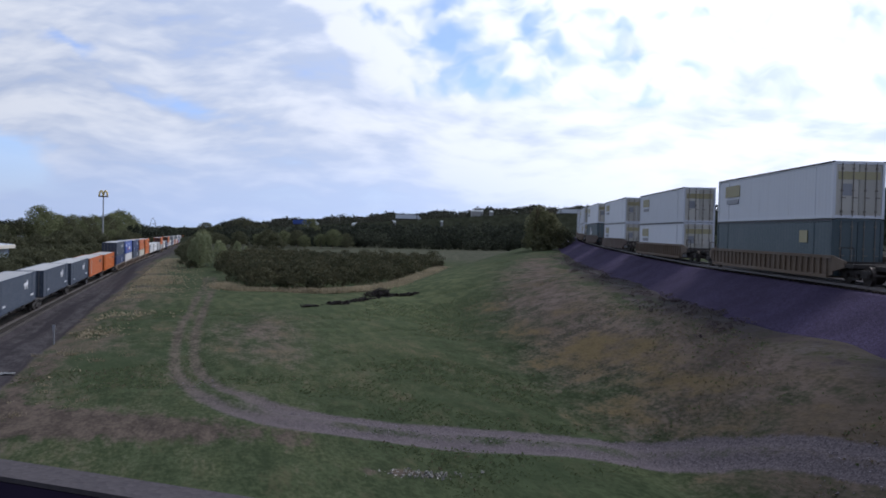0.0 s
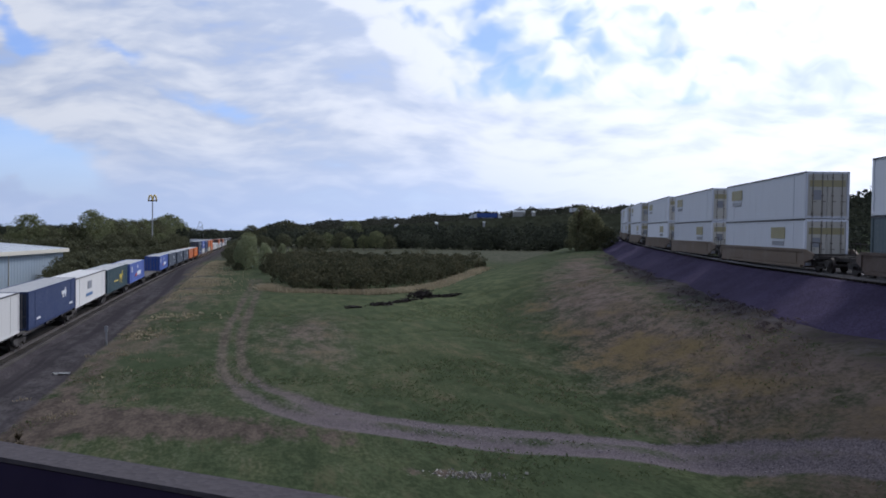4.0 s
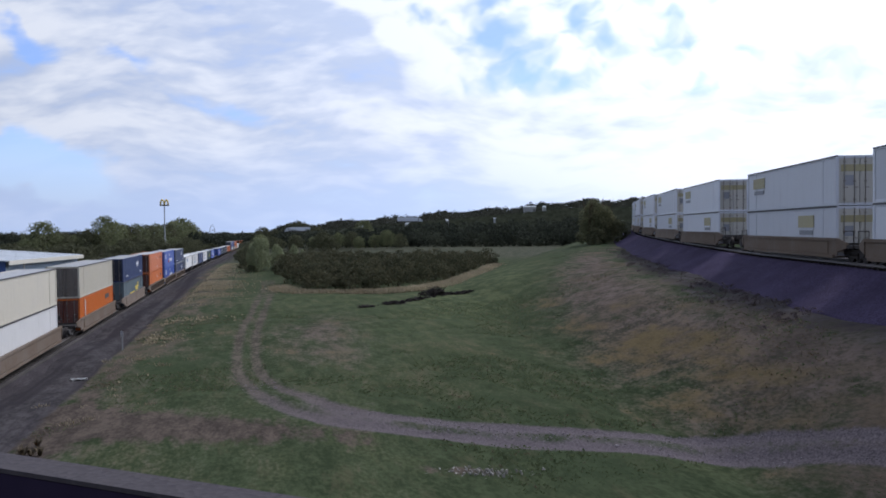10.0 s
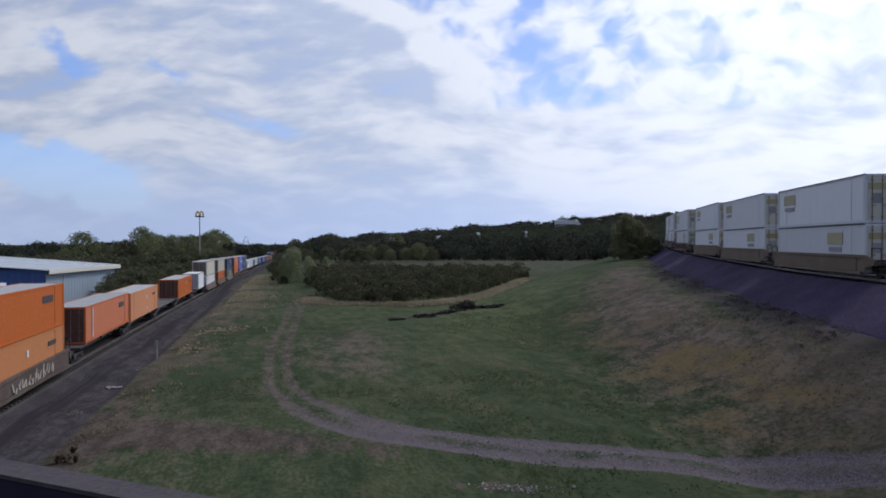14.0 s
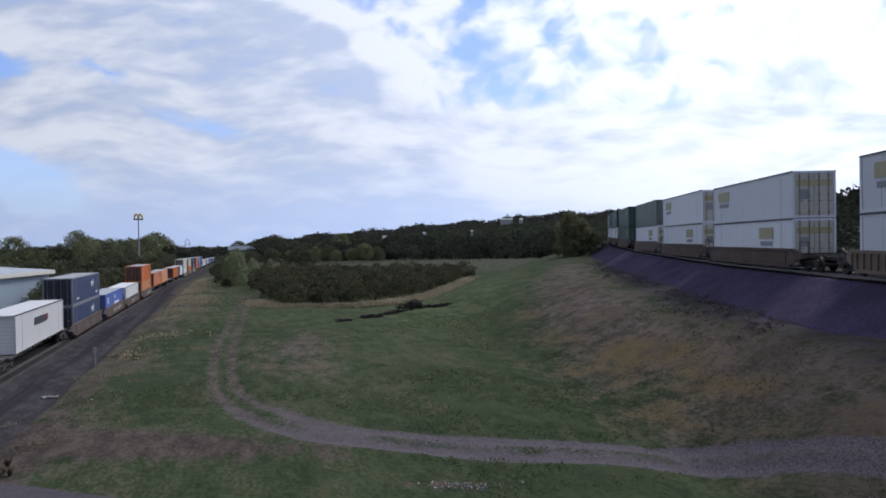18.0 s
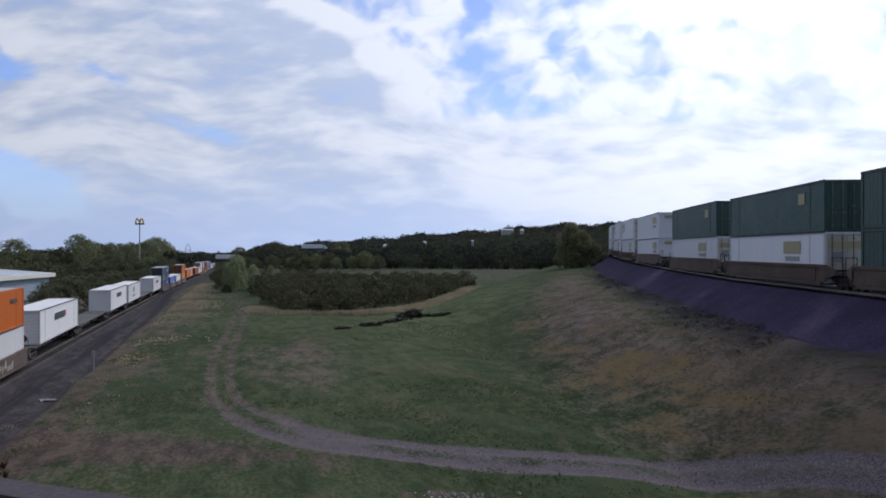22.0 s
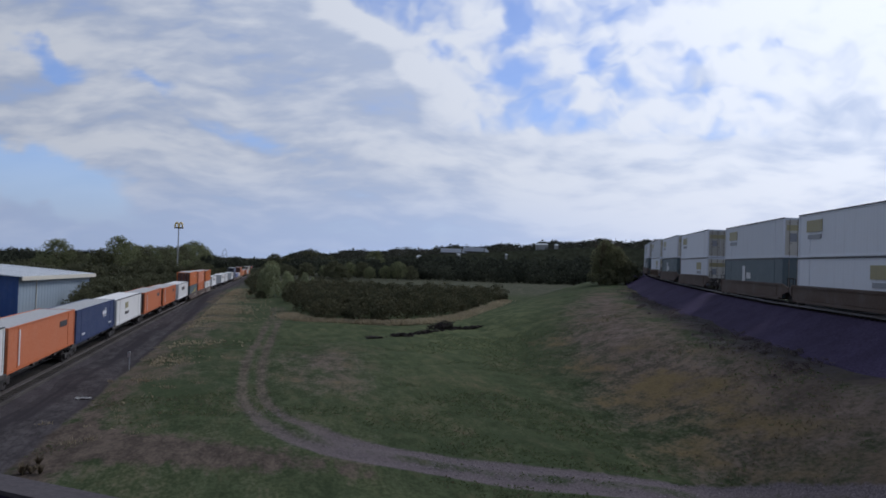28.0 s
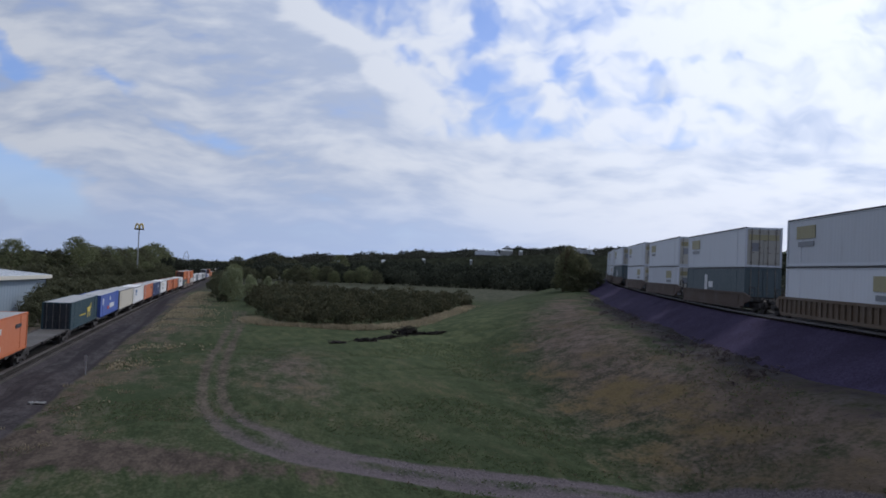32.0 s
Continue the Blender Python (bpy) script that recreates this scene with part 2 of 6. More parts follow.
def foliage(name, low, high, dry=None, spread=0.09, thin=0.30, even=0.7):
    def build(g):
        geo = g.n("ShaderNodeNewGeometry")
        own = g.ramp(geo.outputs["Random Per Island"], 0.0, 1.0, 0.5 - even / 2, 0.5 + even / 2, "LINEAR")
        c = g.mix(own, g.rgb(low), g.rgb(high))
        patch = g.noise(geo.outputs["Position"], spread, 3.0)
        c = g.mix(g.ramp(patch, 0.40, 0.68), c, g.mix(own, g.rgb(tuple(v * 1.35 for v in low)), g.rgb(dry or tuple(v * 1.25 for v in high))))
        front = g.n("ShaderNodeBsdfPrincipled", {"Base Color": c, "Roughness": 0.9, "Specular IOR Level": 0.08}).outputs[0]
        back = g.n("ShaderNodeBsdfTranslucent", {"Color": c}).outputs[0]
        return g.n("ShaderNodeMixShader", {0: thin, 1: front, 2: back}).outputs[0]
    return material(name, build)


def stone(name, low, high, size=18.0, bump=0.03, rough=0.9, strength=0.8):
    def build(g):
        at = g.n("ShaderNodeNewGeometry").outputs["Position"]
        cells = g.n("ShaderNodeTexVoronoi", {"Vector": at, "Scale": size})
        big = g.noise(at, 0.35, 4.0)
        c = g.mix(cells.outputs["Color"], g.rgb(low), g.rgb(high))
        c = g.mix(g.ramp(big, 0.38, 0.66, 0.0, 0.55), c, g.rgb(tuple(0.6 * a + 0.1 * b for a, b in zip(low, high))))
        return bsdf(g, c, rough, 0.0, cells.outputs["Distance"], bump, strength, 0.04)
    return material(name, build)


def bark(name, color):
    def build(g):
        at = g.n("ShaderNodeTexCoord").outputs["Object"]
        n = g.noise(g.n("ShaderNodeMapping", {"Vector": at, "Scale": (6, 6, 1.2)}).outputs[0], 2.0, 5.0, 0.7)
        return bsdf(g, g.mix(n, g.rgb(tuple(c * 0.5 for c in color)), g.rgb(color)), 0.9, 0.0, n, 0.05, 0.8, 0.05)
    return material(name, build)


LEFT_LANE = radians(19.0)


def make_ground_material():
    def build(g):
        at = g.n("ShaderNodeNewGeometry").outputs["Position"]

        def mask(name):
            return g.n("ShaderNodeAttribute", attribute_name=name).outputs["Fac"]

        road, dry, cinder_and_shade, far, grit, gold, bare = (mask(k) for k in ("worn", "dry", "cinder_and_shade", "field", "gritty", "gold", "bare"))
        # mowing runs along the low track
        lane_turn = g.n("ShaderNodeMapping", {"Vector": at, "Rotation": (0, 0, -LEFT_LANE)}).outputs[0]
        swath = g.n("ShaderNodeMapping", {"Vector": lane_turn, "Scale": (1.0, 0.30, 0.6)}).outputs[0]
        blade = g.n("ShaderNodeMapping", {"Vector": lane_turn, "Scale": (1.0, 0.45, 1.0)}).outputs[0]
        n1, n2, n3, n4 = g.noise(at, 0.05, 4.0, 0.6), g.noise(swath, 0.34, 6.0, 0.62), g.noise(blade, 1.3, 5.0, 0.66), g.noise(blade, 6.5, 3.0, 0.6)
        mown = g.noise(swath, 1.0, 5.0, 0.66)
        pebble = g.noise(at, 14.0, 3.0, 0.7)
        speck = g.math("ADD", g.math("MULTIPLY", n3, 0.60), g.math("MULTIPLY", n4, 0.40))
        # living grass in three tones
        green = g.mix(g.ramp(speck, 0.36, 0.64), g.rgb((0.025, 0.035, 0.018)), g.rgb((0.055, 0.071, 0.038)))
        green = g.mix(g.ramp(n2, 0.47, 0.62, 0.0, 0.75), green, g.mix(g.ramp(n4, 0.35, 0.65), g.rgb((0.040, 0.052, 0.027)), g.rgb((0.068, 0.080, 0.041))))
        green = g.mix(g.ramp(mown, 0.53, 0.68, 0.0, 0.6), green, g.rgb((0.076, 0.073, 0.044)))
        green = g.mix(g.ramp(n1, 0.50, 0.60, 0.0, 0.5), green, g.rgb((0.036, 0.052, 0.028)))
        # dead grass
        straw = g.mix(g.ramp(speck, 0.38, 0.64), g.rgb((0.068, 0.055, 0.048)), g.rgb((0.134, 0.109, 0.095)))
        straw = g.mix(g.ramp(n2, 0.50, 0.62, 0.0, 0.6), straw, g.mix(g.ramp(n4, 0.35, 0.65), g.rgb((0.064, 0.055, 0.037)), g.rgb((0.108, 0.092, 0.062))))
        straw = g.mix(g.ramp(n1, 0.50, 0.60, 0.0, 0.5), straw, g.rgb((0.096, 0.076, 0.060)))
        straw = g.mix(g.ramp(g.math("ADD", gold, g.math("ADD", g.math("MULTIPLY", g.math("SUBTRACT", n3, 0.5), 1.6), g.math("MULTIPLY", g.math("SUBTRACT", n2, 0.5), 2.4))), 0.42, 1.12, 0.0, 0.62), straw, g.rgb((0.140, 0.107, 0.047)))
        d = g.math("ADD", dry, g.math("ADD", g.math("MULTIPLY", g.math("SUBTRACT", n2, 0.5), 1.9), g.math("MULTIPLY", g.math("SUBTRACT", speck, 0.5), 1.9)))
        c = g.mix(g.ramp(d, 0.14, 0.86), green, straw)
        lush = g.mix(g.ramp(mown, 0.42, 0.62), g.rgb((0.050, 0.066, 0.034)), g.rgb((0.088, 0.104, 0.054)))
        c = g.mix(mask("fresh"), c, lush)
        stubble = g.mix(g.ramp(mown, 0.40, 0.64), g.rgb((0.044, 0.050, 0.034)), g.rgb((0.084, 0.086, 0.062)))
        c = g.mix(far, c, stubble)
        gravel = g.mix(g.ramp(pebble, 0.36, 0.66), g.rgb((0.066, 0.057, 0.065)), g.rgb((0.148, 0.131, 0.142)))
        soil = g.mix(g.ramp(speck, 0.38, 0.64), g.rgb((0.050, 0.044, 0.036)), g.rgb((0.114, 0.100, 0.080)))
        dirt = g.mix(grit, soil, gravel)
        r = g.math("ADD", road, g.math("ADD", g.math("MULTIPLY", g.math("SUBTRACT", speck, 0.5), 1.1), g.math("MULTIPLY", g.math("SUBTRACT", n2, 0.5), 0.7)))
        c = g.mix(g.ramp(r, 0.26, 0.68), c, dirt)
        # bare reddish earth
        earth = g.mix(g.ramp(speck, 0.36, 0.66), g.rgb((0.042, 0.035, 0.031)), g.rgb((0.100, 0.082, 0.068)))
        b = g.math("ADD", bare, g.math("ADD", g.math("MULTIPLY", g.math("SUBTRACT", n3, 0.5), 1.4), g.math("MULTIPLY", g.math("SUBTRACT", n2, 0.5), 1.0)))
        c = g.mix(g.ramp(b, 0.32, 0.70), c, earth)
        # dark grey for the low track's cinders and for shade painted by the high ballast
        ash_and_shade = g.mix(g.ramp(speck, 0.38, 0.62), g.rgb((0.032, 0.030, 0.032)), g.rgb((0.070, 0.065, 0.069)))
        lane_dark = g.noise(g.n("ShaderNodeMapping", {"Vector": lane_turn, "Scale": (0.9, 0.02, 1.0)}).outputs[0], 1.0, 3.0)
        ash_and_shade = g.mix(g.ramp(lane_dark, 0.46, 0.62), ash_and_shade, g.rgb((0.033, 0.030, 0.034)))
        k = g.math("ADD", cinder_and_shade, g.math("MULTIPLY", g.math("SUBTRACT", speck, 0.5), 1.5))
        c = g.mix(g.ramp(k, 0.30, 0.72), c, ash_and_shade)
        rough_h = g.math("ADD", g.math("MULTIPLY", speck, 0.8), g.math("MULTIPLY", mown, 0.4))
        return bsdf(g, c, 1.0, 0.0, rough_h, 0.14, 0.5, 0.02)
    return material("meadow_ground", build)


M_GROUND = make_ground_material()
M_BALLAST_L = stone("grey_ballast", (0.030, 0.027, 0.030), (0.070, 0.063, 0.068), 14.0)
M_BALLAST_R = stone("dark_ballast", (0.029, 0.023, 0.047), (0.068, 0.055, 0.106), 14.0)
M_RAIL = paint("rail_steel", (0.15, 0.132, 0.125), 0.4, 0.38, metal=0.6)
M_TIE = stone("concrete_tie", (0.07, 0.065, 0.06), (0.12, 0.11, 0.10), 30.0, 0.01)
M_STRIP = stone("edge_strip", (0.070, 0.065, 0.062), (0.11, 0.103, 0.098), 20.0, 0.01)
M_TIE_WOOD = stone("wooden_tie", (0.022, 0.019, 0.020), (0.050, 0.042, 0.040), 30.0, 0.01)
M_CONCRETE = stone("pale_concrete", (0.064, 0.059, 0.066), (0.088, 0.081, 0.088), 60.0, 0.004, 0.85, 0.4)
M_DARKFACE = material("dark_plate", lambda g: g.n("ShaderNodeBsdfPrincipled", {"Base Color": g.mix(g.noise(g.n("ShaderNodeTexCoord").outputs["Object"], 7.0), g.rgb((0.022, 0.016, 0.038)), g.rgb((0.036, 0.028, 0.056))), "Roughness": 0.9, "Specular IOR Level": 0.1}).outputs[0])
M_BARK = bark("bark", (0.12, 0.09, 0.065))
M_LEAF = foliage("leaf_green", (0.074, 0.088, 0.046), (0.215, 0.230, 0.125), None, 0.09, 0.40)
M_LEAF_OLIVE = foliage("leaf_olive", (0.080, 0.088, 0.050), (0.220, 0.220, 0.125), None, 0.09, 0.40)
M_LEAF_PALE = foliage("leaf_willow", (0.125, 0.150, 0.082), (0.330, 0.355, 0.215), None, 0.09, 0.42)
M_LEAF_DARK = foliage("leaf_dark", (0.044, 0.049, 0.031), (0.134, 0.138, 0.082), None, 0.09, 0.38)
M_LEAF_WOODS = foliage("leaf_woods", (0.014, 0.018, 0.015), (0.042, 0.050, 0.036), (0.120, 0.130, 0.092), 0.06, 0.3, 0.4)
M_LEAF_SCRUB = foliage("leaf_scrub", (0.028, 0.032, 0.027), (0.080, 0.084, 0.064), (0.120, 0.116, 0.090), 0.06, 0.3, 0.4)
M_LEAF_ORCHARD = foliage("leaf_orchard", (0.034, 0.037, 0.025), (0.092, 0.096, 0.055), (0.170, 0.158, 0.092), 0.30, 0.3, 0.55)

# ---------------------------------------------------------------- plan
EYE_Z = 9.0
LEFT_TURN, LEFT_OFF = radians(19.0), 14.83      # line of the left track and its distance from the eye
LEFT_V, RIGHT_V = 25.7, 22.0                     # speeds, metres a second
RIGHT_X, RIGHT_BEND, RIGHT_R = 20.53, 45.0, 800.0


def left_swing(s):
    """How far the left track has swung to the right of its first straight; takes arrays."""
    b = np.clip(np.asarray(s, float) - 70.0, 0.0, 160.0)
    return 7e-5 * b * b + 0.0224 * np.maximum(0.0, np.asarray(s, float) - 230.0)


def left_track(s):
    """Left track: place on the rails' centre line and heading at s metres along it."""
    a = LEFT_TURN
    off = LEFT_OFF - float(left_swing(s))
    x = -math.sin(a) * s - math.cos(a) * off
    y = math.cos(a) * s - math.sin(a) * off
    return x, y, EYE_Z - 7.85 - 0.009 * s, a - 1.4e-4 * min(max(s - 70.0, 0.0), 160.0)


def right_track(s):
    """Right track: straight along +y, then a long bend to the right; s counts from y = 0."""
    w = max(0.0, s - RIGHT_BEND)
    b = w / RIGHT_R
    x = RIGHT_X + RIGHT_R * (1 - math.cos(b))
    y = min(s, RIGHT_BEND) + RIGHT_R * math.sin(b)
    rise = 0.0112 * max(0.0, s - 60.0)
    return x, y, EYE_Z - 2.1 + rise, -b


def left_frame(x, y):
    """Distance of a place to the left of the eye's line along the left track, and the way along it."""
    a = LEFT_TURN
    return -x * math.cos(a) - y * math.sin(a), -x * math.sin(a) + y * math.cos(a)


def smooth(v, lo, hi):
    u = np.clip((v - lo) / (hi - lo), 0, 1)
    return u * u * (3 - 2 * u)


def ground_height(x, y):
    """Height of the land; takes arrays."""
    x, y = np.asarray(x, float), np.asarray(y, float)
    dl, s = left_frame(x, y)
    dl = dl + left_swing(s)
    base = 0.30 - 0.009 * np.clip(s - 100.0, 0, 600) * smooth(dl, -10.0, 5.0)
    # the bench of the left track
    bench = EYE_Z - 7.85 - 0.009 * np.clip(s, -400, 700) - 0.55
    base = base + (bench - base) * smooth(dl, 6.5, 9.5) * (1 - smooth(dl, 24.0, 45.0))
    # the bank of the right track
    w = np.maximum(0, y - RIGHT_BEND)
    cx = RIGHT_X + w * w / (2 * RIGHT_R) * np.where(w < 500, 1, 0) + np.where(w < 500, 0, 156.25 + (w - 500) * 0.625)
    dr = cx - x
    top = EYE_Z - 2.1 + 0.0112 * np.clip(y - 60.0, 0, 600) - 2.0
    width = 12.5 + 3.0 * smooth(y, 26.0, 40.0) + 4.5 * smooth(y, 40.0, 62.0) + 11.0 * smooth(y, 55.0, 130.0)
    u = np.clip((width - dr) / (width - 5.0), 0, 1)
    bank = np.sin(u * np.pi / 2) ** (1.5 + 0.4 * smooth(y, 26.0, 38.0) - 0.9 * smooth(y, 35.0, 110.0))
    z = base + (top - base) * bank
    # hillside behind the right track
    r_eye = np.hypot(x, y)
    z = z + 0.15 * np.clip(-dr - 14.0, 0, 200) * smooth(r_eye, 60, 160)
    # far hills
    r = np.hypot(x, y)
    az = np.degrees(np.arctan2(-x, y))
    hill = np.clip(27.0 * (17.0 - az) / 21.0, 0.0, 34.0) * (1 - smooth(az, 60, 120)) * (1 - smooth(-az, 40, 100))
    z = z + hill * smooth(r, 380.0, 950.0) * smooth(y, -50, 300)
    z = z + 0.5 * np.sin(x * 0.031 + 1.3) * np.sin(y * 0.027) * smooth(r, 60, 160) * (1 - u)
    return z


ROAD = [(13.4, 12.5), (12.7, 16.5), (11.8, 20.3), (10.75, 24.2), (8.8, 28.7), (5.6, 31.0), (1.5, 31.8), (-2.2, 32.65), (-4.75, 33.3), (-7.5, 34.5), (-9.2, 35.8), (-10.9, 37.8), (-12.7, 40.2), (-16.1, 46.8), (-20.1, 58.5), (-23.0, 68.2), (-28.6, 88.9), (-33.8, 107.5), (-40.6, 129.5)]


def spline(points, steps=14):
    out = []
    p = [points[0]] + list(points) + [points[-1]]
    for i in range(1, len(p) - 2):
        a, b, c, d = (np.array(q, float) for q in p[i - 1:i + 3])
        for k in range(steps):
            t = k / steps
            out.append(0.5 * (2 * b + (c - a) * t + (2 * a - 5 * b + 4 * c - d) * t * t + (3 * b - a - 3 * c + d) * t ** 3))
    out.append(np.array(points[-1], float))
    return np.array(out)


def distance_to(line, x, y):
    best, where = np.full(x.shape, 1e9), np.zeros(x.shape)
    run = 0.0
    for a, b in zip(line[:-1], line[1:]):
        d = b - a
        ll = float(d @ d) or 1e-9
        t = np.clip(((x - a[0]) * d[0] + (y - a[1]) * d[1]) / ll, 0, 1)
        q = np.hypot(x - a[0] - t * d[0], y - a[1] - t * d[1])
        hit = q < best
        best = np.where(hit, q, best)
        where = np.where(hit, run + t * math.sqrt(ll), where)
        run += math.sqrt(ll)
    return best, where


# ---------------------------------------------------------------- mesh helpers
def part(name, bm, mat, parent=None, label="", smooth_faces=False):
    me = bpy.data.meshes.new(name)
    bm.to_mesh(me)
    bm.free()
    return part_of(name, me, mat, parent, label, smooth_faces)


def part_of(name, me, mat, parent=None, label="", smooth_faces=False):
    if not me.materials:
        me.materials.append(mat)
    if smooth_faces:
        me.polygons.foreach_set("use_smooth", [True] * len(me.polygons))
    ob = new(name, me)
    if parent is not None:
        ob.parent = parent
    if label:
        ob["label"] = label
    return ob


def box(bm, x0, x1, y0, y1, z0, z1):
    v = [bm.verts.new(c) for c in ((x0, y0, z0), (x1, y0, z0), (x1, y1, z0), (x0, y1, z0), (x0, y0, z1), (x1, y0, z1), (x1, y1, z1), (x0, y1, z1))]
    for f in ((0, 3, 2, 1), (4, 5, 6, 7), (0, 1, 5, 4), (1, 2, 6, 5), (2, 3, 7, 6), (3, 0, 4, 7)):
        bm.faces.new([v[i] for i in f])
    return v


def boxes(*args):
    bm = bmesh.new()
    for a in args:
        box(bm, *a)
    return bm


def tube(bm, p, q, r0, r1=None, n=10, caps=True):
    """A tapered round bar from p to q."""
    p, q = Vector(p), Vector(q)
    r1 = r0 if r1 is None else r1
    m = (q - p).to_track_quat("Z", "Y").to_matrix()
    rings = []
    for c, r in ((p, r0), (q, r1)):
        rings.append([bm.verts.new(c + m @ Vector((r * math.cos(2 * math.pi * k / n), r * math.sin(2 * math.pi * k / n), 0))) for k in range(n)])
    for k in range(n):
        bm.faces.new((rings[0][k], rings[0][(k + 1) % n], rings[1][(k + 1) % n], rings[1][k]))
    if caps:
        bm.faces.new(rings[0][::-1])
        bm.faces.new(rings[1])
    return rings


def loft(bm, rows, close=False):
    """Skin over rows of points."""
    vs = [[bm.verts.new(c) for c in row] for row in rows]
    for a, b in zip(vs[:-1], vs[1:]):
        m = len(a)
        for k in range(m if close else m - 1):
            bm.faces.new((a[k], a[(k + 1) % m], b[(k + 1) % m], b[k]))
    return vs


def thing(name, label, category, group="", at=None, kind=""):
    e = new(name)
    e.empty_display_size = 0.3
    if at is not None:
        e.matrix_basis = at
    return tagged(e, label, category, group, kind)


def quads(name, verts, mat, parent=None):
    """Loose four-sided leaves from an (n, 4, 3) array."""
    n = len(verts)
    me = bpy.data.meshes.new(name)
    me.vertices.add(4 * n)
    me.vertices.foreach_set("co", np.ascontiguousarray(verts, dtype=np.float32).reshape(-1))
    me.loops.add(4 * n)
    me.loops.foreach_set("vertex_index", np.arange(4 * n, dtype=np.int32))
    me.polygons.add(n)
    me.polygons.foreach_set("loop_start", np.arange(0, 4 * n, 4, dtype=np.int32))
    me.update(calc_edges=True)
    me.materials.append(mat)
    return me


# ---------------------------------------------------------------- ground
def axis(spans):
    out = []
    for a, b, step in spans:
        out += list(np.arange(a, b, step))
    out.append(spans[-1][1])
    return np.array(out)


def bump_at(gx, gy, x, y, a, b, turn=0.0):
    c, s = math.cos(radians(turn)), math.sin(radians(turn))
    u, v = (gx - x) * c + (gy - y) * s, -(gx - x) * s + (gy - y) * c
    return np.exp(-(u / a) ** 2 - (v / b) ** 2)


def road_marks(gx, gy):
    """How worn the ground is by wheels, how stony, and where the wheel marks run."""
    line = spline(ROAD)
    d, run = distance_to(line, gx, gy)
    total = float(np.linalg.norm(np.diff(line, axis=0), axis=1).sum())
    upper = smooth(run, total - 104, total - 88)
    wide = d * np.interp(gx, [5.5, 8.0, 9.5, 11.0, 12.5], [1.0, 1.35, 2.1, 2.9, 3.3])
    whole = 1 - smooth(wide, 1.45, 2.2)
    rut = np.exp(-((wide - 1.05 + 0.40 * upper) / (0.44 - 0.12 * upper)) ** 2)
    worn = np.where(d < 8, whole * (1 - upper) * (0.45 + 0.16 * bump_at(gx, gy, -6.5, 34.0, 3.5, 3.0) + 0.42 * rut) + upper * (rut * 0.62 + 0.22 * whole), 0)
    gritty = (1 - smooth(run, total - 110, total - 84)) * (d < 6)
    loop, _ = distance_to(spline([(-6.4, 38.0), (-8.6, 46.0), (-9.0, 54.0), (-9.0, 63.0), (-11.0, 72.0), (-14.5, 80.0)]), gx, gy)
    worn = np.maximum(worn, 0.30 * np.exp(-((loop - 0.9) / 0.4) ** 2))
    return worn, gritty, rut, d


def cover_marks(gx, gy):
    """Dry grass, its golden part, bare earth and cinders over the land; both also paint bank shade."""
    dl, s = left_frame(gx, gy)
    dl = dl + left_swing(s)
    cinder_and_shade = smooth(dl, 8.5, 9.8) * (1 - smooth(dl, 19.0, 22.0))
    w = np.maximum(0, gy - RIGHT_BEND)
    dr = RIGHT_X + w * w / (2 * RIGHT_R) - gx
    edge = np.interp(gy, [20, 23, 28.5, 35, 43, 55, 73, 96, 132, 170], [13.0, 13.0, 13.0, 14.5, 16.0, 17.6, 18.6, 16.6, 10.5, 9.0])
    dry = 0.70 * (1 - smooth(dr, edge - 6.5, edge + 2.5)) * smooth(dr, -16.0, -8.0) + 0.34 * smooth(dl, 5.5, 8.5) + 0.04 * smooth(dl, 0.0, 4.0) + 0.10 * smooth(dl, -2.0, 3.0) * smooth(s, 60, 100) + 0.10
    dry = dry + 0.06 * smooth(dl, -1.0, 3.0) + 0.30 * np.exp(-((dl - 5.6) / 1.1) ** 2) * smooth(s, 38, 50) * (0.5 + 0.5 * np.sin(s * 0.23 + 1.1 * np.sin(s * 0.11))) + 0.55 * bump_at(gx, gy, -15.6, 63.0, 3.4, 11.0, 12) + 0.30 * bump_at(gx, gy, -11.0, 52.0, 3.0, 6.0)
    dry = dry + 0.10 * bump_at(gx, gy, 10.5, 30.0, 3.0, 3.0) - 0.35 * bump_at(gx, gy, 4.0, 27.0, 9.0, 3.0)
    dry = dry - 0.40 * (1 - smooth(dr, 7.5, 11.5)) * smooth(gy, 38, 52)
    gold = 0.50 * bump_at(gx, gy, 8.6, 45, 3.0, 8.0) + 0.46 * bump_at(gx, gy, 9.0, 37.5, 3.4, 3.4) + 0.50 * bump_at(gx, gy, 4.8, 57, 3.0, 10.0) + 0.3 * bump_at(gx, gy, 5.0, 76, 3.0, 16, -10) + 0.42 * bump_at(gx, gy, 10.8, 32.8, 1.6, 3.2, 30) + 0.20 - 0.3 * (1 - smooth(dr, 6.0, 8.0))
    bare = 0.95 * bump_at(gx, gy, -14.5, 32.0, 9.0, 2.1, -8) + 0.55 * np.exp(-((dl - 8.2) / 1.0) ** 2) * (1 - smooth(s, 50, 75)) + 0.60 * bump_at(gx, gy, -20.0, 31.5, 4.5, 5.5)
    # beside the high ballast, earth and cinder colours paint the train's shade
    bare = bare + 0.7 * bump_at(gx, gy, -1.3, 26.8, 2.0, 0.6) + 0.56 * (1 - smooth(dr, 6.5, 10.5)) * smooth(gy, 26, 34) * (1 - smooth(gy, 70, 100)) + 0.20 * bump_at(gx, gy, 12.5, 33.5, 1.8, 3.0)
    cinder_and_shade = cinder_and_shade + 0.66 * (1 - smooth(dr, 5.8, 9.0 + 1.6 * smooth(gy, 38, 55))) * (0.8 + 0.2 * smooth(gy, 32, 42)) * (1 - smooth(gy, 90, 140))
    return dry, gold, bare, cinder_and_shade


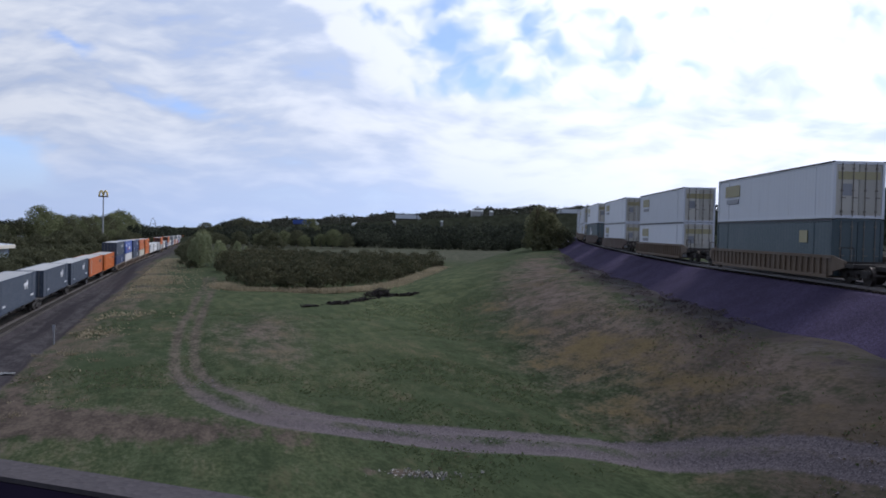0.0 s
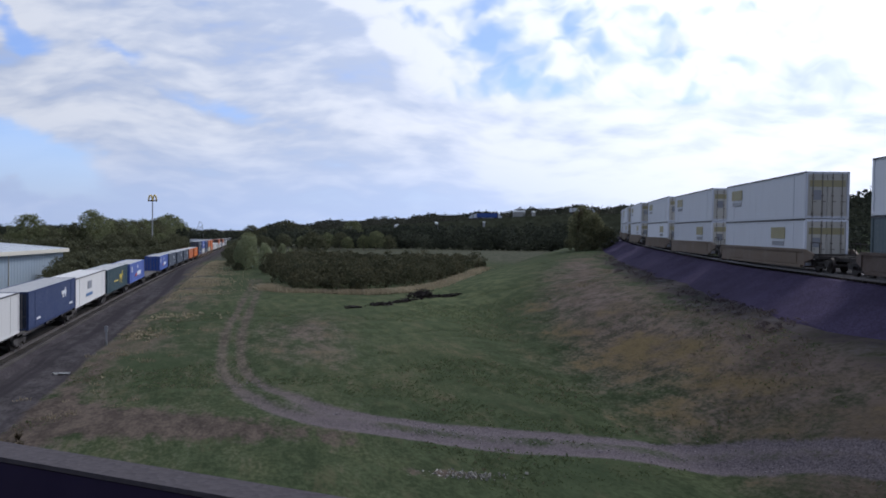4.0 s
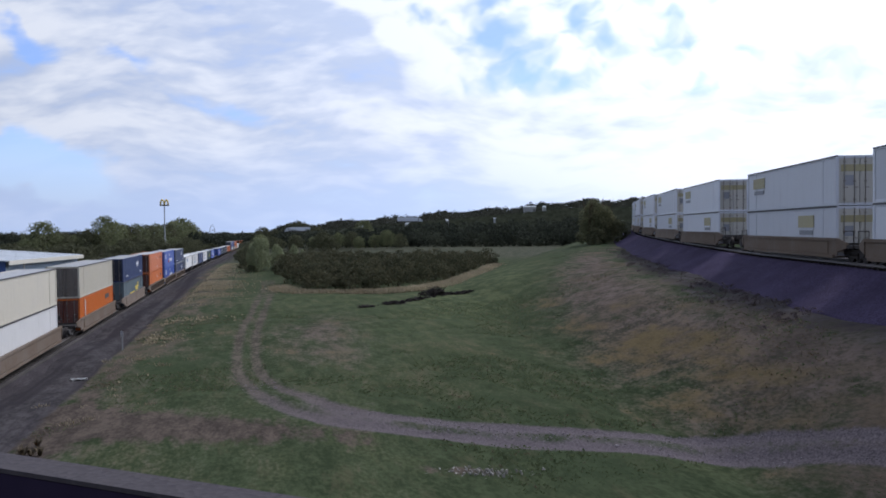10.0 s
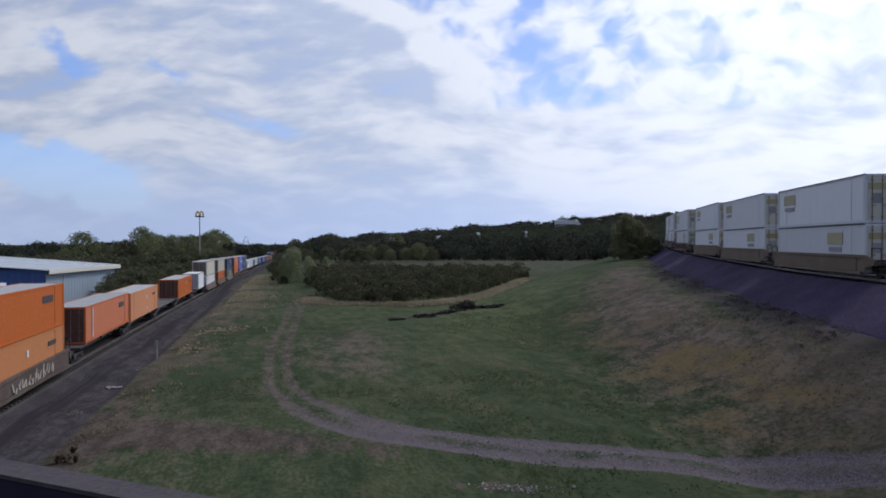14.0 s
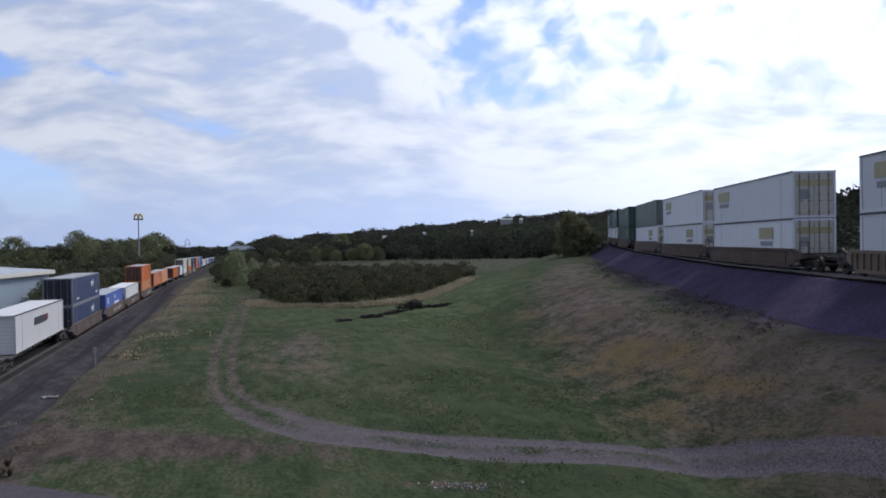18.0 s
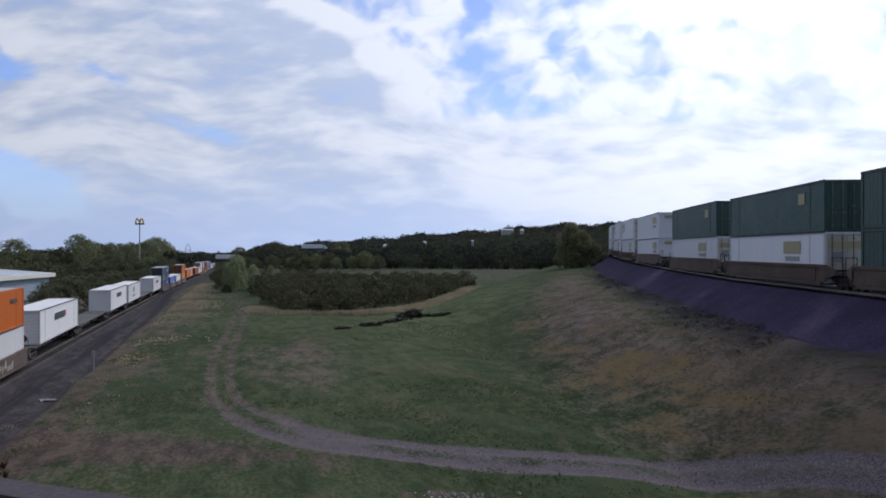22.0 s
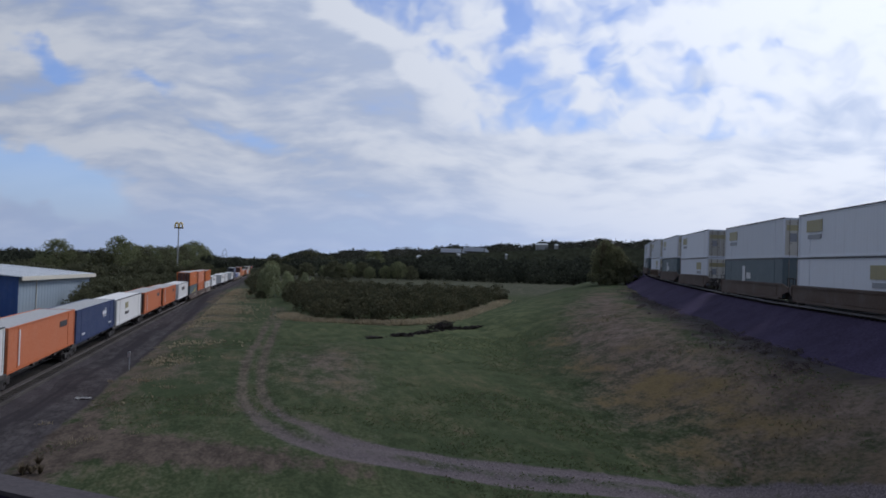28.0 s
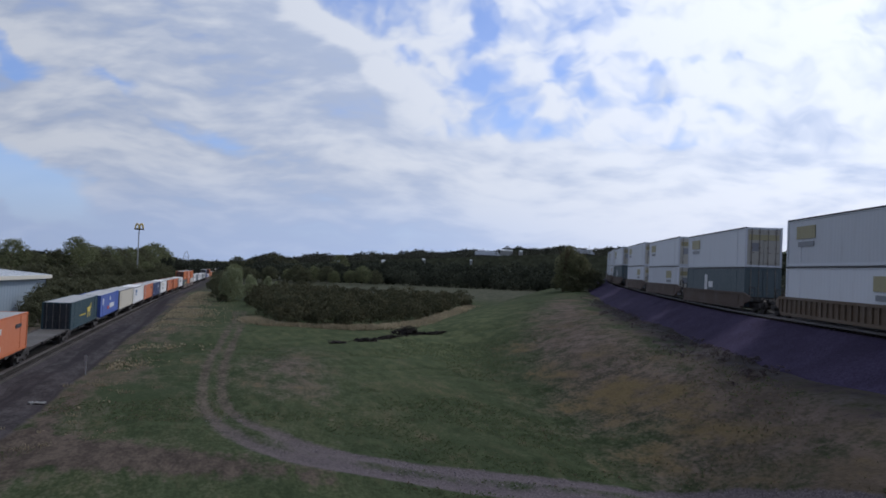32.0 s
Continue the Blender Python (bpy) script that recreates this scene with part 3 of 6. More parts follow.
def make_ground():
    xs = axis([(-3200, -600, 200), (-600, -160, 20), (-160, -60, 4), (-60, -30, 0.75), (-30, 3, 0.42), (3, 14, 0.22), (14, 34, 0.75), (34, 120, 4), (120, 600, 20), (600, 3200, 200)])
    ys = axis([(-2400, -400, 200), (-400, -20, 20), (-20, 14, 2), (14, 35, 0.22), (35, 66, 0.42), (66, 130, 0.75), (130, 260, 2.5), (260, 1000, 15), (1000, 4200, 200)])
    gx, gy = np.meshgrid(xs, ys)
    gz = ground_height(gx, gy)
    near = (1 - smooth(np.hypot(gx, gy - 60), 60, 110))
    for k, amp in ((1.7, 0.05), (4.3, 0.09), (11.0, 0.12)):
        gz = gz + near * amp * np.sin(gx / k + 2.1 * np.sin(gy / k / 1.7)) * np.sin(gy / k * 1.13 + 1.7 * np.sin(gx / k / 1.3))
    worn, gritty, rut, d = road_marks(gx, gy)
    gz = gz - 0.08 * rut * (d < 4) * near
    dry, gold, bare, cinder_and_shade = cover_marks(gx, gy)
    fresh = 0.75 * bump_at(gx, gy, -3.0, 95.0, 7.0, 42.0, -6) + 0.45 * smooth(gy, 66, 90) * (1 - smooth(gy, 120, 150)) * (1 - smooth(np.abs(gx + 12), 10, 24))
    fresh = fresh + 0.8 * smooth(gy, 196, 206) * (1 - smooth(gy, 250, 300)) * smooth(-gx, 2, 14)
    field = smooth(gy, 205, 240) * (1 - smooth(np.abs(gx + 40), 120, 200)) * (1 - smooth(gy, 400, 460))
    me = bpy.data.meshes.new("ground")
    ny, nx = gx.shape
    idx = np.arange(nx * ny).reshape(ny, nx)
    faces = np.stack([idx[:-1, :-1], idx[:-1, 1:], idx[1:, 1:], idx[1:, :-1]], -1).reshape(-1, 4)
    me.from_pydata(np.stack([gx, gy, gz], -1).reshape(-1, 3).tolist(), [], faces.tolist())
    for name, values in (("worn", worn), ("dry", dry), ("cinder_and_shade", cinder_and_shade), ("field", field), ("fresh", np.clip(fresh, 0, 1)), ("gold", gold), ("gritty", gritty), ("bare", bare)):
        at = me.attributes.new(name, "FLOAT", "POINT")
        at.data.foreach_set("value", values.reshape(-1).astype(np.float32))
    ob = part_of("ground", me, M_GROUND, None, "", True)
    return tagged(ob, "rough mown meadow with dry patches and a dirt track", "ground", kind="structure")


ground = make_ground()


def lane(track, s0, s1, step, section, name, mat, label, category):
    """A solid swept along a track: section gives (side, up) pairs; side counts to the left of travel."""
    bm = bmesh.new()
    rows = []
    for s in np.arange(s0, s1 + 0.1, step):
        x, y, z, a = track(float(s))
        rows.append([(x - side * math.cos(a), y - side * math.sin(a), z + up) for side, up in section])
    vs = loft(bm, rows, True)
    bm.faces.new(vs[0][::-1])
    bm.faces.new(vs[-1])
    bmesh.ops.recalc_face_normals(bm, faces=bm.faces)
    ob = part(name, bm, mat)
    return tagged(ob, label, category, kind="structure")


RAIL_SECTION = [(-0.075, -0.17), (0.075, -0.17), (0.02, -0.14), (0.012, -0.045), (0.036, -0.03), (0.036, 0.0), (-0.036, 0.0), (-0.036, -0.03), (-0.012, -0.045), (-0.02, -0.14)]


def shifted(section, d):
    return [(a + d, b) for a, b in section]


lane(left_track, -760, 1060, 10, [(-2.6, -0.75), (-1.55, -0.24), (1.55, -0.24), (2.6, -0.75)], "ballast_bed_left", M_BALLAST_L, "grey crushed stone ballast under the low track", "ballast")
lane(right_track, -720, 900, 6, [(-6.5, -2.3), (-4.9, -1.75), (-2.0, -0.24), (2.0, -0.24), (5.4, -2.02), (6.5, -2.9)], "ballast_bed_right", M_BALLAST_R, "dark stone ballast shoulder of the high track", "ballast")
for d in (-0.755, 0.755):
    lane(left_track, -760, 1060, 10, shifted(RAIL_SECTION, d), "rail", M_RAIL, "steel rail of the low track", "rail")
    lane(right_track, -720, 900, 6, shifted(RAIL_SECTION, d), "rail", M_RAIL, "steel rail of the high track", "rail")


def ties(track, s0, s1, gap, mat, name, label):
    bm = bmesh.new()
    for s in np.arange(s0, s1, gap):
        x, y, z, a = track(float(s))
        m = Matrix.Translation((x, y, z)) @ Matrix.Rotation(a, 4, "Z")
        v = box(bm, -1.3, 1.3, -0.12, 0.12, -0.33, -0.165)
        for q in v:
            q.co = m @ q.co
    ob = part(name, bm, mat)
    return tagged(ob, label, "railway ties", kind="stuff")


lane(left_track, -100, 700, 10, [(-1.66, -0.5), (-1.66, -0.17), (-1.50, -0.17), (-1.50, -0.5)], "edge_strip", M_STRIP, "pale stone strip along the low track's edge", "edge strip")
ties(left_track, 20, 260, 0.61, M_TIE, "ties_left", "pale concrete ties across the low track")
ties(right_track, 0, 190, 0.61, M_TIE_WOOD, "ties_right", "dark wooden ties across the high track")

# ---------------------------------------------------------------- trains
PAINTS = {
    "white": paint("box_white", (0.635, 0.675, 0.755), 0.22),
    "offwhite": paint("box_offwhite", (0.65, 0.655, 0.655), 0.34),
    "cream": paint("box_cream", (0.50, 0.47, 0.39), 0.40),
    "grey": paint("box_grey", (0.36, 0.37, 0.38), 0.45),
    "orange": paint("box_orange", (0.49, 0.112, 0.008), 0.12),
    "tan": paint("box_tan", (0.52, 0.205, 0.075), 0.16),
    "salmon": paint("box_salmon", (0.49, 0.135, 0.045), 0.16),
    "navy": paint("box_navy", (0.020, 0.038, 0.115), 0.14),
    "postnavy": paint("box_postnavy", (0.020, 0.036, 0.105), 0.14),
    "slate": paint("box_slate", (0.045, 0.062, 0.095), 0.18),
    "blue": paint("box_blue", (0.045, 0.095, 0.360), 0.16),
    "teal": paint("box_teal", (0.022, 0.055, 0.072), 0.18),
    "sage": paint("box_sage", (0.105, 0.135, 0.130), 0.45),
    "green": paint("box_green", (0.024, 0.072, 0.066), 0.20),
    "steel_grey": paint("box_steel_grey", (0.075, 0.110, 0.130), 0.22),
}
# all but white darken the doors: shade of the unlit ends in the colour
DOOR_PAINTS_AND_SHADE = {
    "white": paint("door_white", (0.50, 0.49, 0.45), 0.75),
    "tan": paint("door_tan_shaded", (0.09, 0.024, 0.014), 0.3),
    "salmon": paint("door_salmon_shaded", (0.075, 0.020, 0.014), 0.3),
    "navy": paint("door_navy_shaded", (0.009, 0.014, 0.034), 0.2),
    "cream": paint("door_cream_shaded", (0.12, 0.10, 0.085), 0.5),
    "teal": paint("door_teal_shaded", (0.009, 0.013, 0.020), 0.2),
    "offwhite": paint("door_offwhite_shaded", (0.42, 0.45, 0.54), 0.4),
    "orange": paint("door_orange_shaded", (0.09, 0.020, 0.011), 0.3),
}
DOOR_PAINTS_AND_SHADE["postnavy"] = DOOR_PAINTS_AND_SHADE["navy"]
FRAME_PAINTS = {"postnavy": paint("frame_pale", (0.20, 0.21, 0.23), 0.4)}
WORDS = {
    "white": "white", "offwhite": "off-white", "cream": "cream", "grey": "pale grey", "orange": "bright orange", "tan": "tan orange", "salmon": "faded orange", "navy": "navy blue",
    "slate": "slate blue", "postnavy": "navy blue", "blue": "bright blue", "teal": "dark teal", "green": "dark green", "steel_grey": "grey-green", "sage": "sage green",
}
M_BAR = paint("lock_bar", (0.20, 0.185, 0.17), 0.4, 0.4, metal=0.5)
M_YELLOW = paint("emblem_yellow", (0.36, 0.33, 0.19), 0.4)
M_GOLD = paint("emblem_gold", (0.62, 0.48, 0.07), 0.25)
M_MARK_GREY = paint("mark_grey", (0.25, 0.27, 0.31), 0.35)
M_SPRAY = paint("old_spray", (0.42, 0.39, 0.33), 0.6)
M_MARK_WHITE = paint("mark_white", (0.66, 0.68, 0.72), 0.35)
M_MARK_DARK = paint("mark_dark", (0.05, 0.05, 0.06), 0.3)
M_MARK_BLUE = paint("mark_blue", (0.10, 0.20, 0.38), 0.3)
M_MARK_RED = paint("mark_red", (0.45, 0.05, 0.04), 0.3)
M_GASKET = paint("dark_gap", (0.03, 0.03, 0.03), 0.2)
M_WELL_TAN = paint("well_tan", (0.150, 0.112, 0.082), 0.5, 0.75)
M_WELL_BROWN = paint("well_brown", (0.088, 0.060, 0.048), 0.45, 0.75)
M_UNDER = paint("running_gear", (0.030, 0.026, 0.025), 0.5, 0.75)
M_WHEEL = paint("wheel_steel", (0.048, 0.041, 0.038), 0.5, 0.65, metal=0.4)
M_SPINE = paint("spine_dark", (0.060, 0.052, 0.050), 0.6, 0.7)
M_DECK = paint("deck_grey", (0.062, 0.057, 0.054), 0.5, 0.8)

BOX_L, BOX_W, BOX_H = 16.15, 2.59, 2.88
LOW_BOX = 0.93                                   # the containers of the left train are a little lower
MESHES = {}
STYLE_WORDS = {"yellow": "faded yellow emblem panels", "dog": "a white animal emblem", "line": "white lettering and a red stripe", "gold": "a gold emblem", "script": "dark lettering bars", "letters": "blue lettering bars",
               "round": "a round grey emblem", "patch": "a yellow emblem panel", "bolt": "small dark lettering bars", "bars": "dark lettering and a white stripe", "oval": "a white oval emblem", "sign": "a small dull yellow emblem"}


def shared(key, make):
    """One mesh for all parts that are alike."""
    if key not in MESHES:
        bm = make()
        bmesh.ops.recalc_face_normals(bm, faces=bm.faces)
        me = bpy.data.meshes.new(key[0])
        bm.to_mesh(me)
        bm.free()
        MESHES[key] = me
    return MESHES[key]


def painted(name, key, make, mat, parent, label=""):
    me = shared((name, key, mat.name), make)
    return part_of(name, me, mat, parent, label)


def ribbed(length, depth, pitch):
    """Offsets of a folded sheet: pairs (along, out)."""
    n = max(2, int(length / pitch))
    step = length / n
    out = []
    for k in range(n):
        for f, dx in ((0.0, 0.0), (0.40, 0.0), (0.5, depth), (0.90, depth)):
            out.append((-length / 2 + (k + f) * step, dx))
    out.append((length / 2, 0.0))
    return out


def body_mesh(length):
    """Box whose long sides are shallow upright folds."""
    bm = bmesh.new()
    hw = BOX_W / 2
    pts = [(y, hw - 0.035 + dx) for y, dx in ribbed(length - 0.44, 0.003, 0.36)]
    ring = [(px, py) for py, px in pts] + [(-px, py) for py, px in reversed(pts)]
    loft(bm, [[(a, b, z) for a, b in ring] for z in (0.12, BOX_H - 0.14)], True)
    bm.faces.ensure_lookup_table()
    bm.verts.ensure_lookup_table()
    m = len(ring)
    bm.faces.new([bm.verts[k] for k in reversed(range(m))])
    bm.faces.new([bm.verts[m + k] for k in range(m)])
    return bm


def roof_mesh(length):
    bm = bmesh.new()
    hw = BOX_W / 2 - 0.05
    pts = ribbed(length - 0.1, 0.03, 0.9)
    loft(bm, [[(s * hw, y, BOX_H - 0.06 + dx) for y, dx in pts] for s in (-1, 1)])
    return bm


def nose_mesh(length):
    """Front end wall with folds that lie flat."""
    bm = bmesh.new()
    pts = ribbed(BOX_H - 0.36, 0.008, 0.27)
    loft(bm, [[(s * (BOX_W / 2 - 0.15), length / 2 - 0.09 + dx, BOX_H / 2 + z) for z, dx in pts] for s in (-1, 1)])
    return bm


def frame_mesh(length):
    """Corner posts, top and bottom rails, corner castings."""
    hl, hw = length / 2, BOX_W / 2
    b = []
    for sx in (-1, 1):
        x0, x1 = sorted((sx * hw, sx * (hw - 0.14)))
        for y0 in (-hl, hl - 0.20):
            b.append((x0, x1, y0, y0 + 0.20, 0.0, BOX_H))
        r0, r1 = sorted((sx * (hw - 0.005), sx * (hw - 0.09)))
        b.append((r0, r1, -hl + 0.20, hl - 0.20, 0.02, 0.19))
        b.append((r0, r1, -hl + 0.20, hl - 0.20, BOX_H - 0.13, BOX_H - 0.006))
        # lifting posts set in from the ends
        for y0 in (-6.2, 6.05):
            if length > 14:
                b.append((*sorted((sx * (hw - 0.012), sx * (hw - 0.06))), y0, y0 + 0.14, 0.0, BOX_H - 0.004))
    for y0 in (-hl + 0.004, hl - 0.12):
        b.append((-hw + 0.14, hw - 0.14, y0, y0 + 0.115, 0.02, 0.17))
        b.append((-hw + 0.14, hw - 0.14, y0, y0 + 0.115, BOX_H - 0.16, BOX_H - 0.008))
    return boxes(*b)


def door_mesh(length):
    hl = length / 2
    return boxes((0.02, 1.14, -hl + 0.03, -hl + 0.09, 0.18, BOX_H - 0.17), (0.10, 1.06, -hl + 0.012, -hl + 0.03, 0.30, 1.35), (0.10, 1.06, -hl + 0.012, -hl + 0.03, 1.50, BOX_H - 0.30))


def bars_mesh(length):
    bm = bmesh.new()
    hl = length / 2
    tube(bm, (0, -hl - 0.02, 0.12), (0, -hl - 0.02, BOX_H - 0.10), 0.024, n=6)
    box(bm, -0.05, 0.20, -hl - 0.035, -hl - 0.01, 1.02, 1.07)
    for z in (0.35, 1.4, 2.5):
        box(bm, -0.06, 0.06, -hl - 0.035, -hl + 0.02, z - 0.04, z + 0.04)
    return bm


def marks(parent, length, style, lower, flip):
    """Flat painted signs on both long sides, as plain shapes and bars."""
    hw = BOX_W / 2 + 0.012
    def plate(name, mat, y0, y1, z0, z1, label=""):
        for sx in (-1, 1):
            a, b = sorted((sx * hw, sx * (hw - 0.03)))
            f0, f1 = (y0, y1) if sx * flip > 0 else (-y1, -y0)
            painted(name, (round(f0, 2), round(f1, 2), z0, z1, sx), lambda: boxes((a, b, f0, f1, z0, z1)), mat, parent, label)
    if style == "yellow":
        at = 3.6 if lower else -5.4
        plate("emblem", M_YELLOW, at - 1.25, at + 1.25, 1.65, 2.40, "faded yellow emblem panel")
        plate("lettering", M_MARK_GREY, at - 1.0, at + 1.1, 1.20, 1.48, "row of grey lettering bars")
    elif style == "dog":
        plate("emblem", M_MARK_WHITE, 2.4, 4.1, 1.75, 2.05, "white painted emblem")
        plate("emblem_foot", M_MARK_WHITE, 2.7, 3.1, 1.45, 1.75)
        plate("emblem_tail", M_MARK_WHITE, 3.6, 3.9, 1.45, 2.30)
        plate("lettering", M_MARK_WHITE, -5.8, -4.8, 0.55, 0.72)
        plate("lettering", M_MARK_WHITE, 5.4, 6.6, 0.60, 0.78)
    elif style == "line":
        plate("emblem", M_MARK_WHITE, -6.4, -5.5, 1.55, 2.35, "white painted emblem")
        plate("lettering", M_MARK_WHITE, -0.4, 3.6, 0.85, 1.45, "row of white lettering bars")
        plate("stripe", M_MARK_RED, -2.3, -0.8, 0.75, 1.15, "red painted stripe")
        plate("emblem_small", M_MARK_WHITE, -0.4, 0.3, 1.9, 2.4)
    elif style == "gold":
        plate("emblem", M_GOLD, 1.3, 3.1, 1.25, 1.80, "gold painted emblem")
        plate("emblem_head", M_GOLD, 3.1, 3.6, 1.60, 2.20)
        plate("emblem_tail", M_GOLD, 0.9, 1.3, 1.62, 1.76)
        plate("emblem_foot", M_GOLD, 1.4, 1.65, 0.65, 1.25)
        plate("emblem_foot", M_GOLD, 2.7, 2.95, 0.65, 1.25)
        plate("lettering", M_GOLD, -3.2, 0.2, 1.10, 1.24)
    elif style == "script":
        plate("lettering", M_MARK_DARK, -1.6, 2.6, 1.55, 2.15, "dark lettering bars")
        plate("emblem", M_MARK_RED, -2.0, -1.6, 1.65, 2.15)
    elif style == "letters":
        for k in range(3):
            plate("lettering", M_MARK_BLUE, -5.0 + 0.85 * k, -4.4 + 0.85 * k, 1.80, 2.35, "blue lettering bar")
        plate("lettering_small", M_MARK_BLUE, -4.9, -2.8, 1.42, 1.58)
    elif style == "round":
        plate("emblem", M_MARK_GREY, 0.2, 2.2, 1.45, 2.25, "grey painted emblem")
        plate("lettering", M_MARK_BLUE, -0.3, 3.0, 0.70, 1.00)
    elif style == "patch":
        plate("emblem", M_YELLOW, -3.0, -1.2, 1.65, 2.30, "yellow emblem panel")
        plate("lettering", M_MARK_DARK, -3.0, -0.8, 0.95, 1.25)
    elif style == "bolt":
        plate("lettering", M_MARK_DARK, 4.6, 6.2, 1.85, 2.15, "dark lettering bars")
        plate("tick", M_MARK_WHITE, 0.6, 0.9, 1.75, 2.15)
        plate("tick", M_MARK_WHITE, 0.6, 0.9, 0.55, 0.85)
    elif style == "bars":
        plate("lettering", M_MARK_DARK, 3.6, 5.6, 1.80, 2.25, "dark lettering bars")
        plate("stripe", M_MARK_WHITE, -6.0, -5.8, 0.30, 2.6)
    elif style == "oval":
        plate("emblem", M_MARK_WHITE, -2.2, -1.4, 1.0, 2.3, "white oval emblem")
        plate("lettering", M_MARK_WHITE, -1.0, 0.2, 1.25, 1.75)
    elif style == "sign":
        plate("emblem", M_YELLOW, 4.6, 5.5, 1.65, 2.30, "small dull yellow emblem")


def container(color, style, lower, turned, length=BOX_L, tall=1.0):
    """One intermodal container with its base at the origin, lying along y."""
    word = WORDS[color]
    kind = "steel container" if length > 10 else "short steel container"
    c = thing("container", f"{word} {kind} with {STYLE_WORDS.get(style, 'plain sides')}", "container", "containers on the trains")
    pm = PAINTS[color]
    painted("body", (length,), lambda: body_mesh(length), pm, c)
    painted("frame", (length,), lambda: frame_mesh(length), FRAME_PAINTS.get(color, pm), c, "pale grey corner posts and rails" if color in FRAME_PAINTS else "")
    painted("roof", (length,), lambda: roof_mesh(length), PAINTS["grey"] if color not in ("white", "offwhite") else pm, c, "pale ribbed roof sheet")
    painted("nose", (length,), lambda: nose_mesh(length), pm, c)
    # added dark strip: sharpening outline against the sky, and the joint in stacks
    if color in ("white", "offwhite", "cream", "green", "sage", "steel_grey"):
        for s in (-1, 1):
            painted("top_edge", (length, s), lambda: boxes((*sorted((s * (BOX_W / 2 + 0.004), s * (BOX_W / 2 - 0.06))), -length / 2, length / 2, BOX_H - 0.085, BOX_H + 0.006)), M_MARK_DARK, c, "dark outline strip along the roof edge")
    # darker door colour carries the shade of the end wall
    dm = DOOR_PAINTS_AND_SHADE.get(color, pm)
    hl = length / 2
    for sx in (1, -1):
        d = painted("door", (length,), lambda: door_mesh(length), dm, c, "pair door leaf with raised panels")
        d.location.x = 0.0 if sx > 0 else -1.16
        for bx in (0.30, 0.86):
            b = painted("lock_bar", (length,), lambda: bars_mesh(length), M_BAR, d, "upright locking bar")
            b.location.x = bx
    if style == "yellow":
        painted("door_emblem", (length,), lambda: boxes((-1.05, 1.05, -hl - 0.004, -hl + 0.02, 1.95, 2.35)), M_YELLOW, c, "faded yellow panel across the doors")
        painted("door_patch", (length, 0), lambda: boxes((-0.85, -0.35, -hl - 0.003, -hl + 0.02, 1.15, 1.75)), M_MARK_GREY, c, "worn dark patch")
    if style == "yellow" and turned:
        painted("nose_emblem", (length,), lambda: boxes((-0.62, 0.62, hl - 0.05, hl + 0.004, 2.22, 2.52)), M_YELLOW, c, "faded yellow panel on the front wall")
    marks(c, length, style, lower, -1 if turned else 1)
    for piece in c.children:
        piece.scale.z = tall
    return c


def truck_mesh():
    """Side frames and bolster of a two-axle bogie, with its springs."""
    bm = boxes((-1.0, 1.0, -0.22, 0.22, 0.42, 0.72))
    for sx in (-1, 1):
        a, b = sorted((sx * 0.88, sx * 1.04))
        box(bm, a, b, -1.25, 1.25, 0.55, 0.72)
        box(bm, a, b, -1.18, -0.62, 0.36, 0.56)
        box(bm, a, b, 0.62, 1.18, 0.36, 0.56)
        box(bm, a, b, -0.5, 0.5, 0.24, 0.34)
        for k in (-0.25, 0.0, 0.25):
            tube(bm, (sx * 0.96, k, 0.34), (sx * 0.96, k, 0.56), 0.09, n=8)
    return bm


def wheel_mesh():
    bm = bmesh.new()
    for sx in (-1, 1):
        tube(bm, (sx * 0.69, 0, 0.455), (sx * 0.82, 0, 0.455), 0.455, n=14)
        tube(bm, (sx * 0.66, 0, 0.455), (sx * 0.69, 0, 0.455), 0.48, n=14)
        tube(bm, (sx * 0.82, 0, 0.455), (sx * 1.02, 0, 0.455), 0.10, n=10)
    tube(bm, (-0.66, 0, 0.455), (0.66, 0, 0.455), 0.09, n=8)
    return bm


def add_truck(car, y):
    t = painted("truck", (), truck_mesh, M_UNDER, car, "dark cast steel truck")
    t.location.y = y
    for dy in (-0.86, 0.86):
        w = painted("wheelset", (), wheel_mesh, M_WHEEL, t, "steel wheelset")
        w.location.y = dy


def sill_mesh(side, stiff):
    """One long side of the well: top and bottom chords, a thin web and upright stiffeners."""
    hl = 8.55
    s = side
    def span(a, b):
        return tuple(sorted((s * a, s * b)))
    bm = boxes((*span(1.36, 1.52), -hl, hl, 1.20, 1.36), (*span(1.36, 1.55), -hl + 0.4, hl - 0.4, 0.22, 0.40), (*span(1.40, 1.44), -hl, hl, 0.38, 1.22))
    if stiff:
        for k in range(25):
            y = -hl + 0.5 + k * (2 * hl - 1.0) / 24
            box(bm, *span(1.44, 1.53), y - 0.05, y + 0.05, 0.40, 1.20)
    else:
        box(bm, *span(1.44, 1.475), -hl + 1.2, hl - 1.2, 0.44, 1.14)
    # sloped ends
    for e in (-1, 1):
        vs = [bm.verts.new(c) for c in ((s * 1.38, e * hl, 1.36), (s * 1.50, e * hl, 1.36), (s * 1.50, e * hl, 0.55), (s * 1.38, e * hl, 0.55),
                                        (s * 1.20, e * (hl + 0.9), 1.10), (s * 1.32, e * (hl + 0.9), 1.10), (s * 1.32, e * (hl + 0.9), 0.80), (s * 1.20, e * (hl + 0.9), 0.80))]
        for f in ((0, 1, 5, 4), (1, 2, 6, 5), (2, 3, 7, 6), (3, 0, 4, 7), (4, 5, 6, 7), (0, 3, 2, 1)):
            bm.faces.new([vs[i] for i in f])
    return bm


